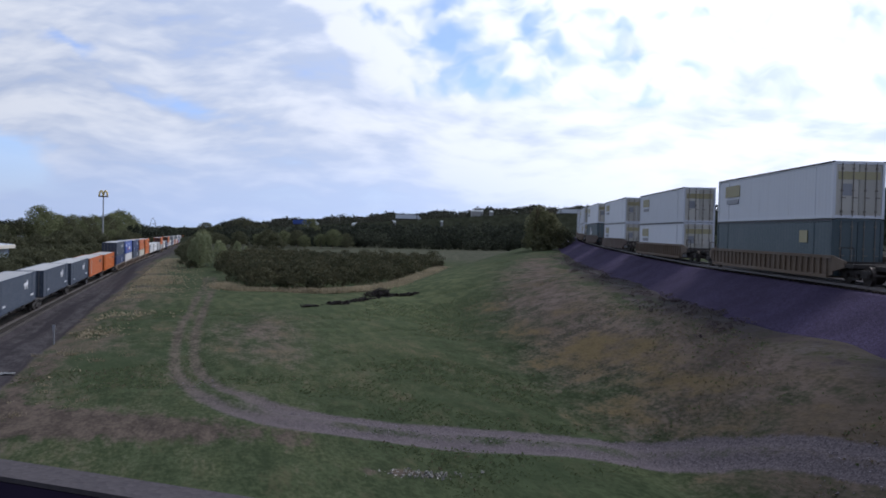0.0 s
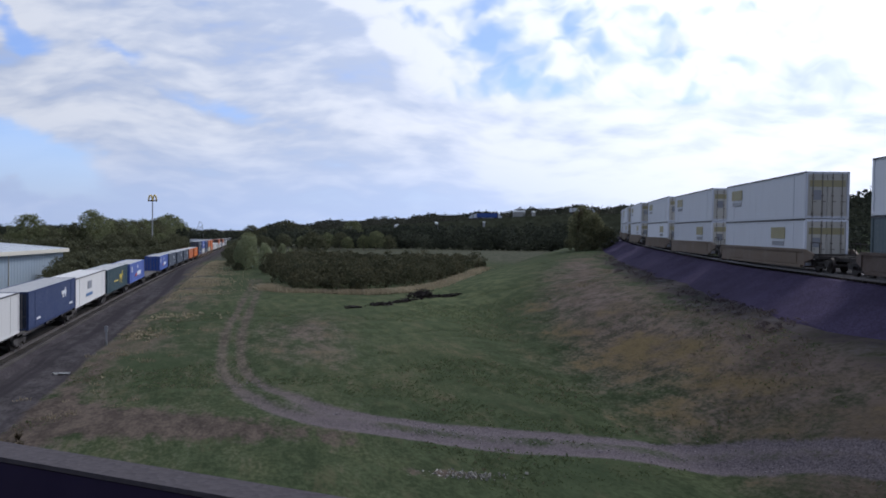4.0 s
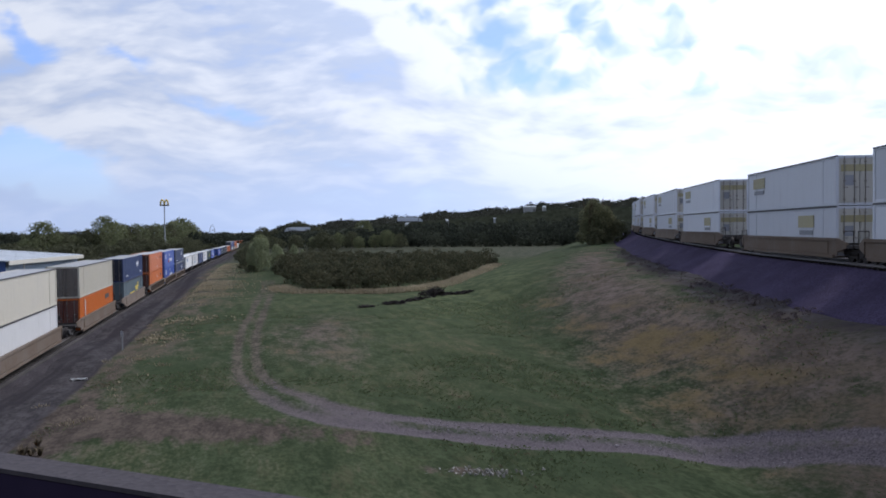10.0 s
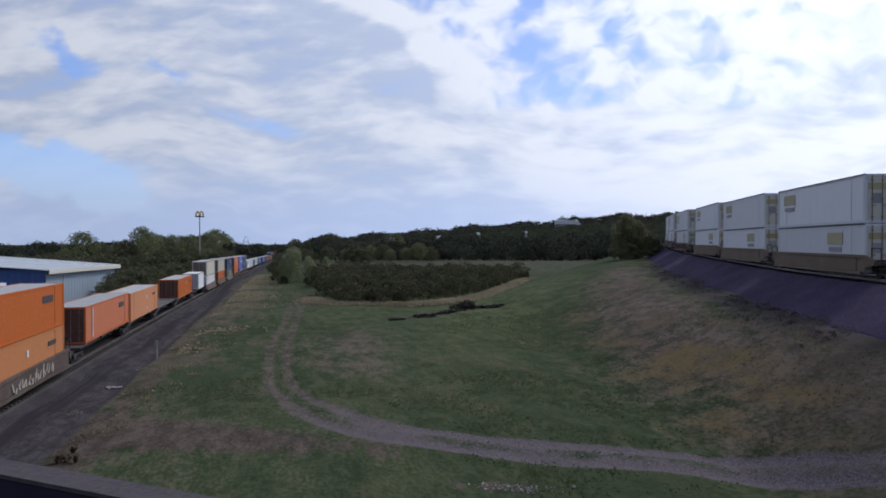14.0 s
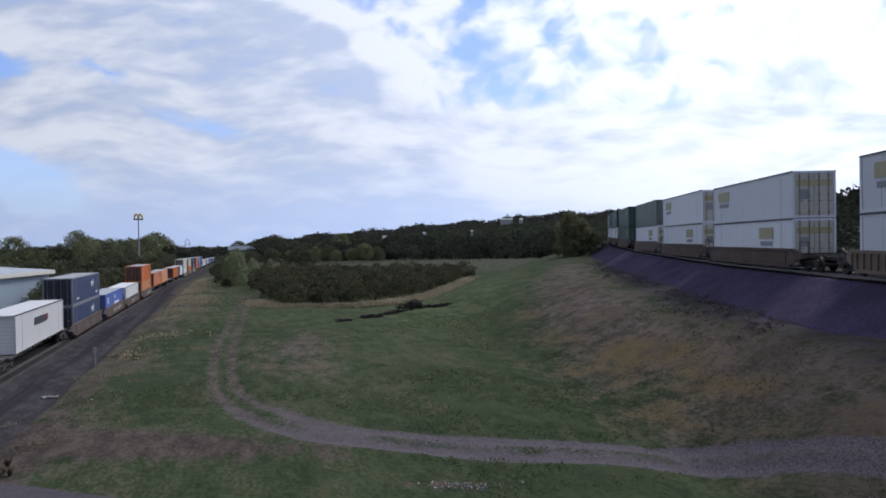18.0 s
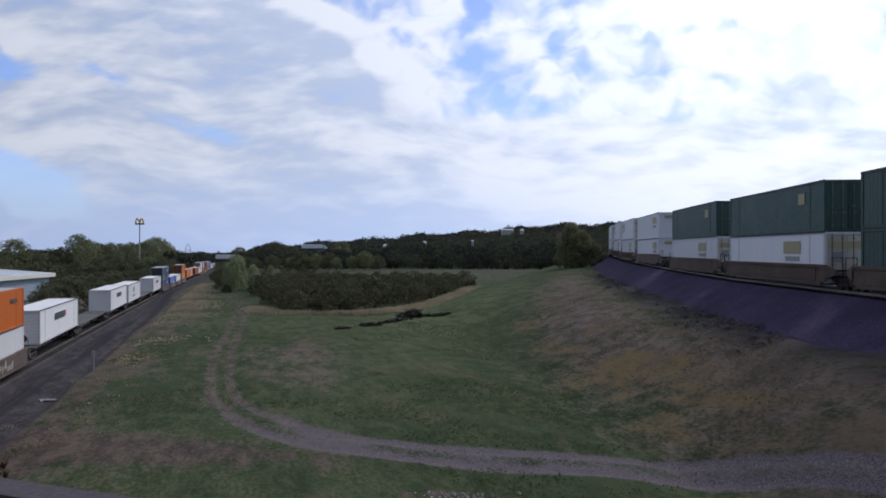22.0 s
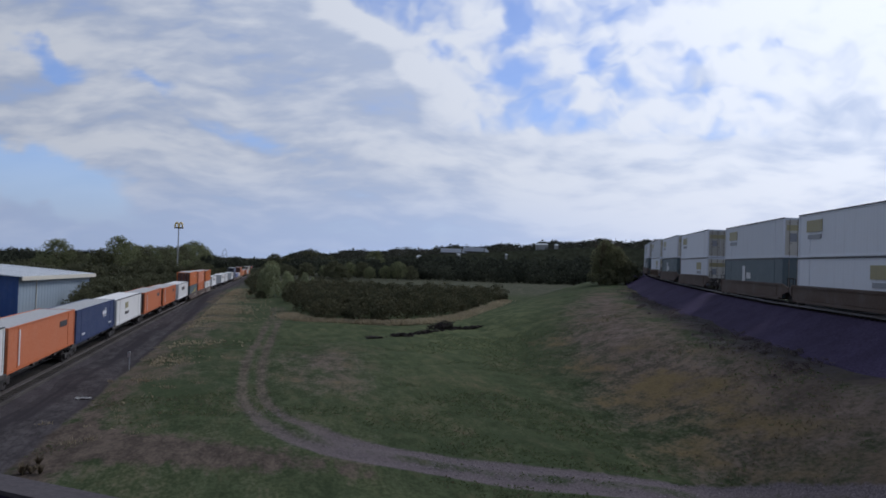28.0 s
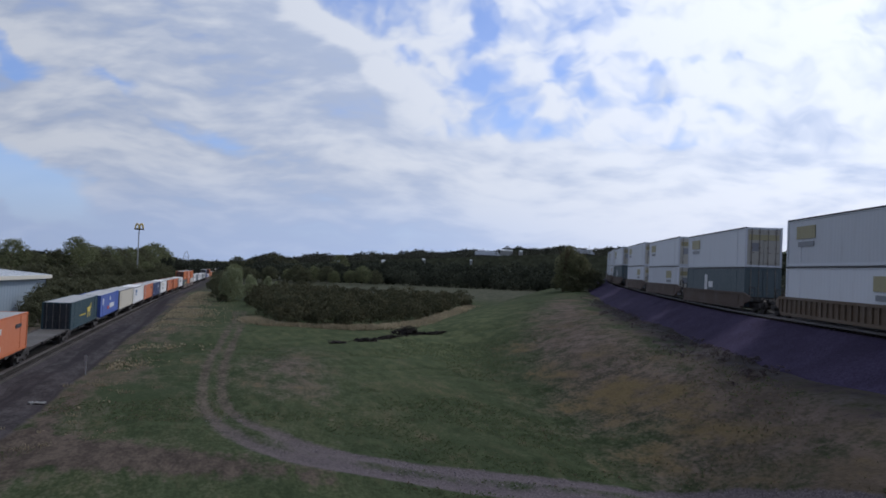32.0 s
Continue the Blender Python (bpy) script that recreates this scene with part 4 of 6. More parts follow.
def platform_mesh():
    bm = boxes((-1.30, 1.30, -0.85, 0.85, 0.80, 0.98), (-0.35, 0.35, -1.5, 1.5, 0.70, 0.92), (-1.25, 1.25, -0.06, 0.06, 0.98, 1.10))
    for sx in (-1, 1):
        tube(bm, (sx * 1.15, 0.6, 0.98), (sx * 1.15, 0.6, 1.75), 0.025, n=6)
        tube(bm, (sx * 1.15, -0.6, 0.98), (sx * 1.15, -0.6, 1.75), 0.025, n=6)
        tube(bm, (sx * 1.15, -0.6, 1.75), (sx * 1.15, 0.6, 1.75), 0.025, n=6)
    return bm


def wheel_stand_mesh():
    """Hand brake wheel on its stand."""
    bm = bmesh.new()
    tube(bm, (0.95, 0.2, 0.98), (0.95, 0.2, 1.95), 0.05, n=8)
    tube(bm, (0.95, 0.14, 1.85), (0.95, 0.20, 1.85), 0.28, n=14)
    return bm


def sprayed(s, at):
    """Patches of old spray paint: crooked overlapping strokes on a wagon's side."""
    rng = random.Random(int(at * 10) + 40)
    bm = bmesh.new()
    for k in range(26):
        y, z, lean = at - 3.0 + 7.0 * k / 26 + rng.uniform(-0.2, 0.2), rng.uniform(0.42, 0.72), rng.uniform(-0.35, 0.35)
        tall, wide = rng.uniform(0.22, 0.55), rng.uniform(0.05, 0.14)
        x = s * (1.548 + 0.001 * (k % 5))
        rows = [[(x, y + lean * f + d * wide * (1.1 - 0.5 * f), z + tall * f) for d in (-1, 1)] for f in (0.0, 0.5, 1.0)]
        loft(bm, rows)
    return bm


def well_car(mat, stiff, splash=0):
    c = thing("well_car", "weathered %s steel well car %s on the track" % ("tan" if mat is M_WELL_TAN else "brown", "with ribbed sides" if stiff else "with smooth sides"), "rail car", "rail cars of the trains")
    for s in (-1, 1):
        sill = painted("side_sill", (s, stiff), lambda: sill_mesh(s, stiff), mat, c)
        if splash:
            painted("lettering", (s, splash), lambda: sprayed(s, splash), M_SPRAY, sill, "pale sprayed paint patch")
    for y in (-6.9, 0.0, 6.9):
        painted("floor_pan", (), lambda: boxes((-1.36, 1.36, -1.0, 1.0, 0.22, 0.30)), mat, c).location.y = y
    for e in (-1, 1):
        p = painted("end_platform", (), platform_mesh, M_UNDER, c, "dark end platform with grab rails")
        p.location.y = e * 9.35
    painted("brake_stand", (), lambda: wheel_stand_mesh(), M_UNDER, c).location.y = 9.2
    add_truck(c, 9.75)
    add_truck(c, -9.75)
    return c


def spine_car():
    c = thing("spine_car", "dark steel spine car with cross arms and pale end decks", "rail car", "rail cars of the trains")
    painted("spine", (), lambda: boxes((-0.28, 0.28, -9.0, 9.0, 0.72, 1.10), (-0.42, 0.42, -8.6, 8.6, 1.08, 1.13)), M_SPINE, c)
    for y in (-7.9, -2.6, 2.6, 7.9):
        a = painted("cross_arm", (), lambda: boxes((-1.25, 1.25, -0.22, 0.22, 0.96, 1.135), (-1.29, -1.17, -0.3, 0.3, 1.0, 1.15), (1.17, 1.29, -0.3, 0.3, 1.0, 1.15)), M_SPINE, c)
        a.location.y = y
    painted("side_pipe", (), lambda: boxes((1.02, 1.10, -7.9, 7.9, 0.98, 1.06), (-1.10, -1.02, -7.9, 7.9, 0.98, 1.06)), M_SPINE, c)
    for e in (-1, 1):
        p = painted("end_deck", (), lambda: boxes((-1.28, 1.28, -0.95, 0.95, 1.02, 1.12), (-0.9, 0.9, -0.9, 0.9, 0.86, 1.03)), M_DECK, c, "pale worn end deck")
        p.location.y = e * 8.6
    add_truck(c, 9.0)
    add_truck(c, -9.0)
    return c


def flat_car():
    """Empty spine car: the bare decks show."""
    c = spine_car()
    painted("deck_plate", (), lambda: boxes((-1.18, 1.18, -7.4, 7.4, 1.136, 1.16)), M_DECK, c, "bare grey deck plate")
    tagged(c, "empty dark spine car with a bare grey deck")
    return c


PROTOTYPES = {}
MOVERS = []          # (thing, track name, place in the train, height above the rails)


def take(key, make):
    """The first of a kind is built, the later ones are copies of it."""
    if key not in PROTOTYPES:
        PROTOTYPES[key] = make()
        return PROTOTYPES[key]
    return copy_thing(PROTOTYPES[key], Matrix.Identity(4))


def ride(ob, line, q, up, turned=False):
    MOVERS.append((ob, line, q, up, turned))


def add_box(line, q, up, color, style, lower=False, turned=False, length=BOX_L):
    tall = LOW_BOX if line == "left" else 1.0
    ride(take(("box", color, style, lower, turned, length, tall), lambda: container(color, style, lower, turned, length, tall)), line, q, up, turned)


def add_well(line, q, mat, stiff, splash=0):
    ride(take(("well", mat.name, stiff, splash), lambda: well_car(mat, stiff, splash)), line, q, 0.0)


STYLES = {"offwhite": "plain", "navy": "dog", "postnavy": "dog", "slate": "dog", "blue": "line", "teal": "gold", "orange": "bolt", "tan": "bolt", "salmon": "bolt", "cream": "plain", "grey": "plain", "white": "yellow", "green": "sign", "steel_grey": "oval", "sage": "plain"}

# the left train from front to rear: place, kind (d stacked pair, w single in a well, s single on a spine car, e empty), colours, marking of each
LEFT_TRAIN = [
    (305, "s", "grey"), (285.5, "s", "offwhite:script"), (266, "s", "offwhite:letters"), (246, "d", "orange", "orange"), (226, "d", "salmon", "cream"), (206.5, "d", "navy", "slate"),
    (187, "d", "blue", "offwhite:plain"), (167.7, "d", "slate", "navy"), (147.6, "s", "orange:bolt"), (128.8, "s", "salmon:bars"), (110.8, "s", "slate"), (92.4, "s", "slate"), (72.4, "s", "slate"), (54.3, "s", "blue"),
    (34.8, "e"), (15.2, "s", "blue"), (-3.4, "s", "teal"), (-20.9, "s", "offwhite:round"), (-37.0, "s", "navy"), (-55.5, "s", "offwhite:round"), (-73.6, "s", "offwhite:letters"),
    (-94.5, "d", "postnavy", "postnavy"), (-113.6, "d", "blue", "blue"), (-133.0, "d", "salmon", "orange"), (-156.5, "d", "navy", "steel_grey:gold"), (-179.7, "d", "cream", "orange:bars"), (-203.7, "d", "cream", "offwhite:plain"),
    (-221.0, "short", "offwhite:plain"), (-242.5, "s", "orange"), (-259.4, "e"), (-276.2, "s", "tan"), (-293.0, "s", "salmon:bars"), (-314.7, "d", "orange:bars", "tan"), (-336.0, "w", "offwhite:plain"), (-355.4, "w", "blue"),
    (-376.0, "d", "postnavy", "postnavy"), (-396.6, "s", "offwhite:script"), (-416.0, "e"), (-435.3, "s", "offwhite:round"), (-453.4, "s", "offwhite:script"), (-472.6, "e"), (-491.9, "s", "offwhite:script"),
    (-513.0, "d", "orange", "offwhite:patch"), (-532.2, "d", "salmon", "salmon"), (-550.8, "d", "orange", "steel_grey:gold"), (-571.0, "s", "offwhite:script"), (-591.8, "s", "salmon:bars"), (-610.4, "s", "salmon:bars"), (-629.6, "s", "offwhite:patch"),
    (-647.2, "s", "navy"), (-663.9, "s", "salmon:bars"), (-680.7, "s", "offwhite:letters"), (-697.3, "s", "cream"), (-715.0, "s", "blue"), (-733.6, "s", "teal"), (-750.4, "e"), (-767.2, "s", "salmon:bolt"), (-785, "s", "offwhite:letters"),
]
# the right train: place and colours of the upper and lower container
RIGHT_TRAIN = [
    (-3.0, "white", "white"), (21.6, "white", "white"), (46.1, "white", "steel_grey:sign"), (70.6, "white", "white"), (95.0, "white", "white"), (119.5, "white", "steel_grey"), (143.6, "white", "white"), (164.2, "white", "white"), (184.3, "white", "white"),
    (208.7, "white", "white"), (233.0, "white", "white"), (252.8, "white", "white"), (273.1, "white", "white"), (298.0, "white", "white"), (318.6, "white", "white"), (338.7, "white", "white"),
    (362.7, "white", "white"), (383.0, "white", "white"), (402.3, "white", "white"), (427.0, "white", "white"), (451.2, "white", "white"), (471.0, "white", "white"), (491.0, "sage", "white"), (515.0, "green", "green"), (535.1, "green", "white"),
    (554.8, "green", "white"), (578.4, "white", "white"), (598.5, "white", "white"), (618.0, "white", "white"), (642.4, "white", "white"), (661.1, "white", "white"), (680.2, "white", "steel_grey"),
    (704.0, "white", "white"), (723.5, "white", "steel_grey"), (744.0, "white", "white"), (767.5, "white", "steel_grey"), (787.5, "white", "white"), (807.5, "white", "white"), (831.5, "white", "steel_grey"), (851.5, "white", "white"), (871.5, "white", "white"), (895.5, "white", "white"),
]
RIBBED_RIGHT = {46.1, 70.6, 598.5, 618.0, 427.0, 744.0, 21.6}
SMOOTH_LEFT_TAN = {-179.7, -203.7, -156.5}
NOSE_FIRST = {578.4}


def spec(word):
    color, _, style = word.partition(":")
    return color, style or STYLES[color]


def build_trains():
    rng = random.Random(4)
    # vehicles that run far ahead of the ones that can be told apart
    ahead = [(324.5 + 19.6 * k, "s" if k % 3 else "d", *rng.sample(["offwhite:script", "orange", "grey", "navy", "offwhite:letters", "salmon", "blue"], 2)) for k in range(16)]
    for q, kind, *cols in LEFT_TRAIN + ahead:
        if kind in ("d", "w"):
            splash = {-513.0: 0.2, -532.2: 1.6, -550.8: -0.8, -355.4: 0.5, -336.0: -0.4, -314.7: 0.9}.get(q, 0)
            tan = q > -150 or q in SMOOTH_LEFT_TAN
            add_well("left", q, M_WELL_TAN if tan else M_WELL_BROWN, tan and q not in SMOOTH_LEFT_TAN, splash)
            low = cols[-1]
            color, style = spec(low)
            add_box("left", q, 0.31, color, style, True)
            if kind == "d":
                color, style = spec(cols[0])
                add_box("left", q, 0.31 + BOX_H * LOW_BOX + 0.02, color, style)
        elif kind == "e":
            ride(take(("empty",), flat_car), "left", q, 0.0)
        else:
            ride(take(("spine",), spine_car), "left", q if kind != "short" else q - 1.0, 0.0)
            color, style = spec(cols[0])
            add_box("left", q, 1.16, color, style, False, style in ("script", "round"), 8.55 if kind == "short" else BOX_L)
    for q, up, low in RIGHT_TRAIN:
        add_well("right", q, M_WELL_TAN if q in RIBBED_RIGHT or 130 < q < 420 else M_WELL_BROWN, q in RIBBED_RIGHT)
        color, style = spec(low)
        add_box("right", q, 0.31, color, style, not (q < 130 or 570 < q < 590), q in NOSE_FIRST)
        color, style = spec(up)
        add_box("right", q, 0.31 + BOX_H + 0.02, color, style, False, q in NOSE_FIRST)


build_trains()


def motions():
    """The left train runs away from the eye, the right one comes towards it, both at a steady speed."""
    for ob, line, q, up, turned in MOVERS:
        rows = []
        step = 4 if line == "left" else 2
        for t in range(0, 33, step):
            if line == "left":
                x, y, z, a = left_track(q + LEFT_V * t)
            else:
                x, y, z, a = right_track(q - RIGHT_V * t)
            rows.append((t, pose(x, y, z + up, 0, 0, math.degrees(a) + (180 if turned else 0))))
        walk(ob, rows)
    for k, (ob, t0, az0, rate) in enumerate(LORRY_RUNS):
        rows = []
        for t in range(0, 33):
            az = max(-13.0 - 2.0 * k, min(24.0 + 1.8 * k, az0 + rate * (t - t0)))
            a, b = highway_point(az), highway_point(az + 0.05)
            ahead = math.degrees(math.atan2(a[1] - b[1], a[0] - b[0]))
            if rate > 0:
                ahead += 180
            rows.append((t, pose(a[0], a[1] + (4 if rate > 0 else -4), a[2] + 0.02, 0, 0, ahead)))
        walk(ob, rows)

LORRY_RUNS = []


# ---------------------------------------------------------------- plants
def leaves_round(rng, centre, radius, n, size, squash=1.0):
    """n leaf sprays on the shell of a clump."""
    d = rng.normal(size=(n, 3))
    d /= np.linalg.norm(d, axis=1)[:, None]
    p = centre + d * radius * (0.55 + 0.45 * rng.random((n, 1))) * np.array([1, 1, squash])
    u = rng.normal(size=(n, 3)) * 0.7 + np.cross(d, [0.3, 0.2, 1.0])
    u /= np.linalg.norm(u, axis=1)[:, None]
    v = np.cross(d + 0.5 * rng.normal(size=(n, 3)), u)
    v /= np.linalg.norm(v, axis=1)[:, None] + 1e-9
    s = size * (0.6 + 0.8 * rng.random((n, 1)))
    return np.stack([p - u * s, p - v * s * 0.6, p + u * s, p + v * s * 0.6], 1)


def crown_quads(rng, rx, height, base, clumps, per, leaf):
    """A crown of uneven clumps round a stem; its foot at the origin."""
    out = []
    for k in range(clumps):
        f = (k + 0.5) / clumps
        z = base + (height - base) * (0.10 + 0.82 * f)
        reach = rx * math.sin(math.pi * min(0.95, 0.22 + 0.70 * f)) * (0.45 + 0.65 * rng.random())
        a = k * 2.4 + rng.random()
        r = (height - base) * (0.07 + 0.08 * rng.random()) + rx * 0.10
        out.append(leaves_round(rng, np.array([reach * math.cos(a), reach * math.sin(a), z]), r, per, leaf, 0.8))
    return np.concatenate(out)


def trunk_mesh(rng, height, r):
    """Tapered stem with a slight bend."""
    bm = bmesh.new()
    rows = []
    for k in range(7):
        f = k / 6
        x, y, z, q = rng.normal() * 0.10 * k, rng.normal() * 0.10 * k, -0.4 + f * (height * 0.72 + 0.4), r * (1 - 0.85 * f)
        rows.append([(x + q * math.cos(a), y + q * math.sin(a), z) for a in np.linspace(0, 2 * math.pi, 8, endpoint=False)])
    vs = loft(bm, rows, True)
    bm.faces.new(vs[-1])
    return bm


def limb_mesh(height, r, k):
    bm = bmesh.new()
    z, a, l = height * (0.28 + 0.07 * k), 2.1 * k, height * 0.22
    tube(bm, (0, 0, z), (l * math.cos(a), l * math.sin(a), z + l * 0.8), r * 0.35, r * 0.08, 6)
    return bm


def make_tree(name, seed, height, rx, base, clumps, per, leaf, leafmat, label):
    rng = np.random.default_rng(seed)
    t = thing(name, label, "tree", "trees")
    part("trunk", trunk_mesh(rng, height, height * 0.022), M_BARK, t)
    for k in range(6):
        part("limb", limb_mesh(height, height * 0.022, k), M_BARK, t)
    part_of("crown", quads("crown", crown_quads(rng, rx, height, base, clumps, per, leaf), leafmat), leafmat, t)
    return t


def on_ground(az, r, sink=0.1):
    x, y = -math.sin(radians(az)) * r, math.cos(radians(az)) * r
    return x, y, float(ground_height(x, y)) - sink


TREE_KINDS = [
    make_tree("tree", 1, 12.0, 5.2, 1.5, 62, 62, 0.26, M_LEAF, "broad leafy tree with a rounded uneven crown"),
    make_tree("tree", 2, 14.0, 5.5, 1.8, 68, 62, 0.27, M_LEAF, "tall leafy tree with a loose crown"),
    make_tree("tree", 3, 10.0, 5.0, 0.8, 56, 62, 0.25, M_LEAF_DARK, "dark leafy tree with a low crown"),
    make_tree("willow", 4, 9.0, 4.4, 0.4, 56, 66, 0.26, M_LEAF_PALE, "pale green willow with a loose low crown"),
    make_tree("bush", 5, 5.0, 3.4, 0.1, 40, 70, 0.20, M_LEAF_DARK, "dark bush with a ragged outline"),
    make_tree("tree", 6, 9.5, 4.3, 0.3, 74, 70, 0.22, M_LEAF_OLIVE, "olive ragged tree with a spiky top beside the track"),
]
TREE_H = [12.0, 14.0, 10.0, 9.0, 5.0, 9.5]
USED = set()


def plant(kind, az, r, height, turn=0.0, wide=1.0):
    x, y, z = on_ground(az, r)
    s = height / TREE_H[kind]
    m = pose(x, y, z, 0, 0, turn)
    ob = TREE_KINDS[kind]
    if kind in USED:
        ob = copy_thing(TREE_KINDS[kind], m)
    USED.add(kind)
    ob.matrix_basis = m @ Matrix.Diagonal((s * wide, s * wide, s, 1))
    return ob


def plant_all():
    rng = random.Random(11)
    # belt along the left track: direction, height of the top over the horizon, distance from the track's line
    for az, el, off, kind in TREES_LEFT:
        r = (off + LEFT_OFF) / math.sin(radians(az - 19.0))
        h = EYE_Z + r * math.tan(radians(el + (0.0 if kind < 3 else -0.1))) - on_ground(az, r)[2]
        plant(kind, az, r, h, rng.uniform(0, 360), rng.uniform(0.9, 1.15))
    # unbroken scrub right behind the low train
    for k in range(46):
        az = 21.0 + 10.5 * (k / 45) ** 1.5
        off = rng.uniform(9.0, 13.0) + 0.35 * (az - 21)
        r = (off + LEFT_OFF) / math.sin(radians(az - 19.0))
        plant(4 if k % 3 else 2, az, r, rng.uniform(3.0, 4.6), rng.uniform(0, 360), rng.uniform(1.0, 1.3))
    # low trees behind the warehouse
    for k in range(16):
        plant(2 if k % 2 else 4, 30.5 + 0.75 * k, rng.uniform(150, 185), rng.uniform(4.5, 7.0), rng.uniform(0, 360), 1.2)
    for az, r, h, kind in TREES_MID:
        plant(kind, az, r, h, rng.uniform(0, 360), 0.44 if kind == 3 and r < 220 else (0.72 if kind == 5 else rng.uniform(0.9, 1.1)))


TREES_LEFT = [
    (34.4, -1.0, 75, 2), (36.0, -1.2, 60, 0), (32.2, 0.80, 62, 1), (33.2, -0.4, 66, 0), (31.3, 0.1, 58, 2), (30.4, -0.2, 55, 0), (29.5, 0.2, 50, 2), (28.4, 1.15, 44, 1), (27.8, 0.7, 46, 0), (27.1, 0.5, 42, 2), (26.4, 0.55, 40, 0), (25.7, 0.5, 38, 2),
    (25.1, 0.55, 36, 0), (24.5, 0.55, 34, 2), (23.9, 0.75, 33, 1), (23.45, 0.95, 33, 0), (23.0, 0.65, 30, 0), (22.6, 0.3, 28, 0), (22.2, 0.0, 26, 2), (21.8, -0.5, 24, 0), (21.5, -0.65, 22, 2), (21.25, -0.75, 20, 0),
    (31.0, -1.5, 40, 4), (30.2, -1.3, 33, 4), (29.4, -0.9, 28, 4), (28.6, -0.8, 24, 2), (27.8, -0.9, 20, 4), (27.2, -0.5, 22, 2), (26.6, -0.9, 18, 4), (26.0, -0.5, 20, 2), (25.4, -0.9, 17, 4), (24.9, -0.5, 19, 2), (24.4, -0.8, 16, 4), (23.9, -0.4, 18, 0), (23.5, -0.7, 15, 4),
    (23.1, -0.4, 17, 2), (22.7, -0.8, 15, 4), (22.4, -0.6, 16, 2), (29.9, -2.2, 22, 4), (28.2, -1.9, 14, 4), (26.9, -1.7, 12, 4), (30.8, -2.7, 14, 4),
    (29.0, -1.7, 8, 4), (29.7, -2.2, 8, 4), (30.4, -2.6, 8, 2), (31.0, -3.3, 7.5, 4), (31.6, -3.9, 7.5, 4), (32.2, -4.5, 7, 4), (30.0, -2.0, 10, 2), (33.0, -4.5, 7, 4), (34.2, -5.0, 7, 4),
]
TREES_MID = [
    (18.5, 172, 6.4, 3), (18.15, 168, 7.6, 3), (17.7, 172, 7.2, 3), (16.8, 178, 5.6, 3), (16.5, 182, 4.6, 3), (15.5, 196, 5.0, 3), (14.9, 204, 3.6, 3), (18.9, 186, 3.0, 4), (19.0, 215, 3.2, 4), (19.2, 260, 4.0, 4), (18.6, 168, 1.8, 4), (18.9, 200, 5.4, 2),
     (18.4, 345, 6.6, 2), (17.9, 350, 8.4, 0), (17.0, 350, 6.4, 2), (16.6, 345, 5.6, 2), (15.4, 350, 7.0, 2), (14.1, 352, 5.8, 0), (13.7, 345, 6.6, 2), (13.4, 340, 8.4, 2),
    (18.3, 600, 10.8, 2), (17.7, 610, 13.4, 2), (16.9, 600, 10.0, 2), (15.95, 610, 12.4, 2), (15.15, 600, 15.2, 2), (14.35, 610, 11.6, 2), (13.7, 600, 9.8, 2),
    (-6.9, 152, 8.9, 5), (-7.7, 150, 7.4, 5), (-8.4, 149, 4.6, 4), (-7.2, 146, 3.2, 4), (-6.4, 158, 3.4, 4),
    (10.3, 470, 14.5, 1), (12.2, 350, 7.6, 0), (11.2, 345, 8.0, 2), (8.6, 335, 8.6, 0), (7.6, 345, 7.0, 2), (10.7, 330, 6.0, 0), (9.5, 335, 6.5, 0), (12.9, 330, 6.5, 4),
]
plant_all()


def bare_tree(az, r, height, seed):
    """Dead tree: a fan of thin bare branches."""
    rng = random.Random(seed)
    x, y, z = on_ground(az, r)
    t = thing("bare_tree", "leafless tree with thin grey branches above the bushes", "tree", "trees", at=pose(x, y, z))
    bm = bmesh.new()
    tube(bm, (0, 0, 0), (0.1, 0, height * 0.45), 0.2, 0.13, 8)
    part("trunk", bm, M_BARK, t)
    for k in range(11):
        a, lean = rng.uniform(0, 6.28), rng.uniform(0.05, 0.45)
        p = Vector((0.1, 0, height * rng.uniform(0.30, 0.45)))
        q = p + Vector((math.cos(a) * lean, math.sin(a) * lean, 0.8)) * height * rng.uniform(0.42, 0.68)
        bm = bmesh.new()
        tube(bm, p, q, 0.10, 0.03, 6)
        for j in range(4):
            m = p.lerp(q, rng.uniform(0.45, 0.95))
            b = rng.uniform(0, 6.28)
            tube(bm, m, m + Vector((math.cos(b) * 0.5, math.sin(b) * 0.5, 0.9)) * rng.uniform(0.5, 1.1), 0.045, 0.02, 5)
        part("branch", bm, M_BARK, t)


bare_tree(-6.5, 151, 10.3, 1)
bare_tree(-7.6, 152, 9.6, 2)


def scatter(name, spots, leafmat, label, category, clumps, per):
    """Many small trees joined into one mass; spots: x, y, z, height, half width, leaf size."""
    rng = np.random.default_rng(21)
    shapes = [crown_quads(rng, 1.0, 2.0, 0.05, clumps, per, 0.16) for _ in range(6)]
    out = []
    for k, (x, y, z, h, w, leaf) in enumerate(spots):
        q = shapes[k % 6]
        a = rng.random() * 6.28
        c, s = math.cos(a), math.sin(a)
        mid = q.mean(1, keepdims=True)
        off = (q - mid) * (leaf / 0.16)
        p = mid * np.array([w, w, h / 2.0]) + off
        p = np.stack([p[..., 0] * c - p[..., 1] * s, p[..., 0] * s + p[..., 1] * c, p[..., 2]], -1)
        out.append(p + np.array([x, y, z]))
    ob = part_of(name, quads(name, np.concatenate(out), leafmat), leafmat)
    return tagged(ob, label, category, kind="stuff")


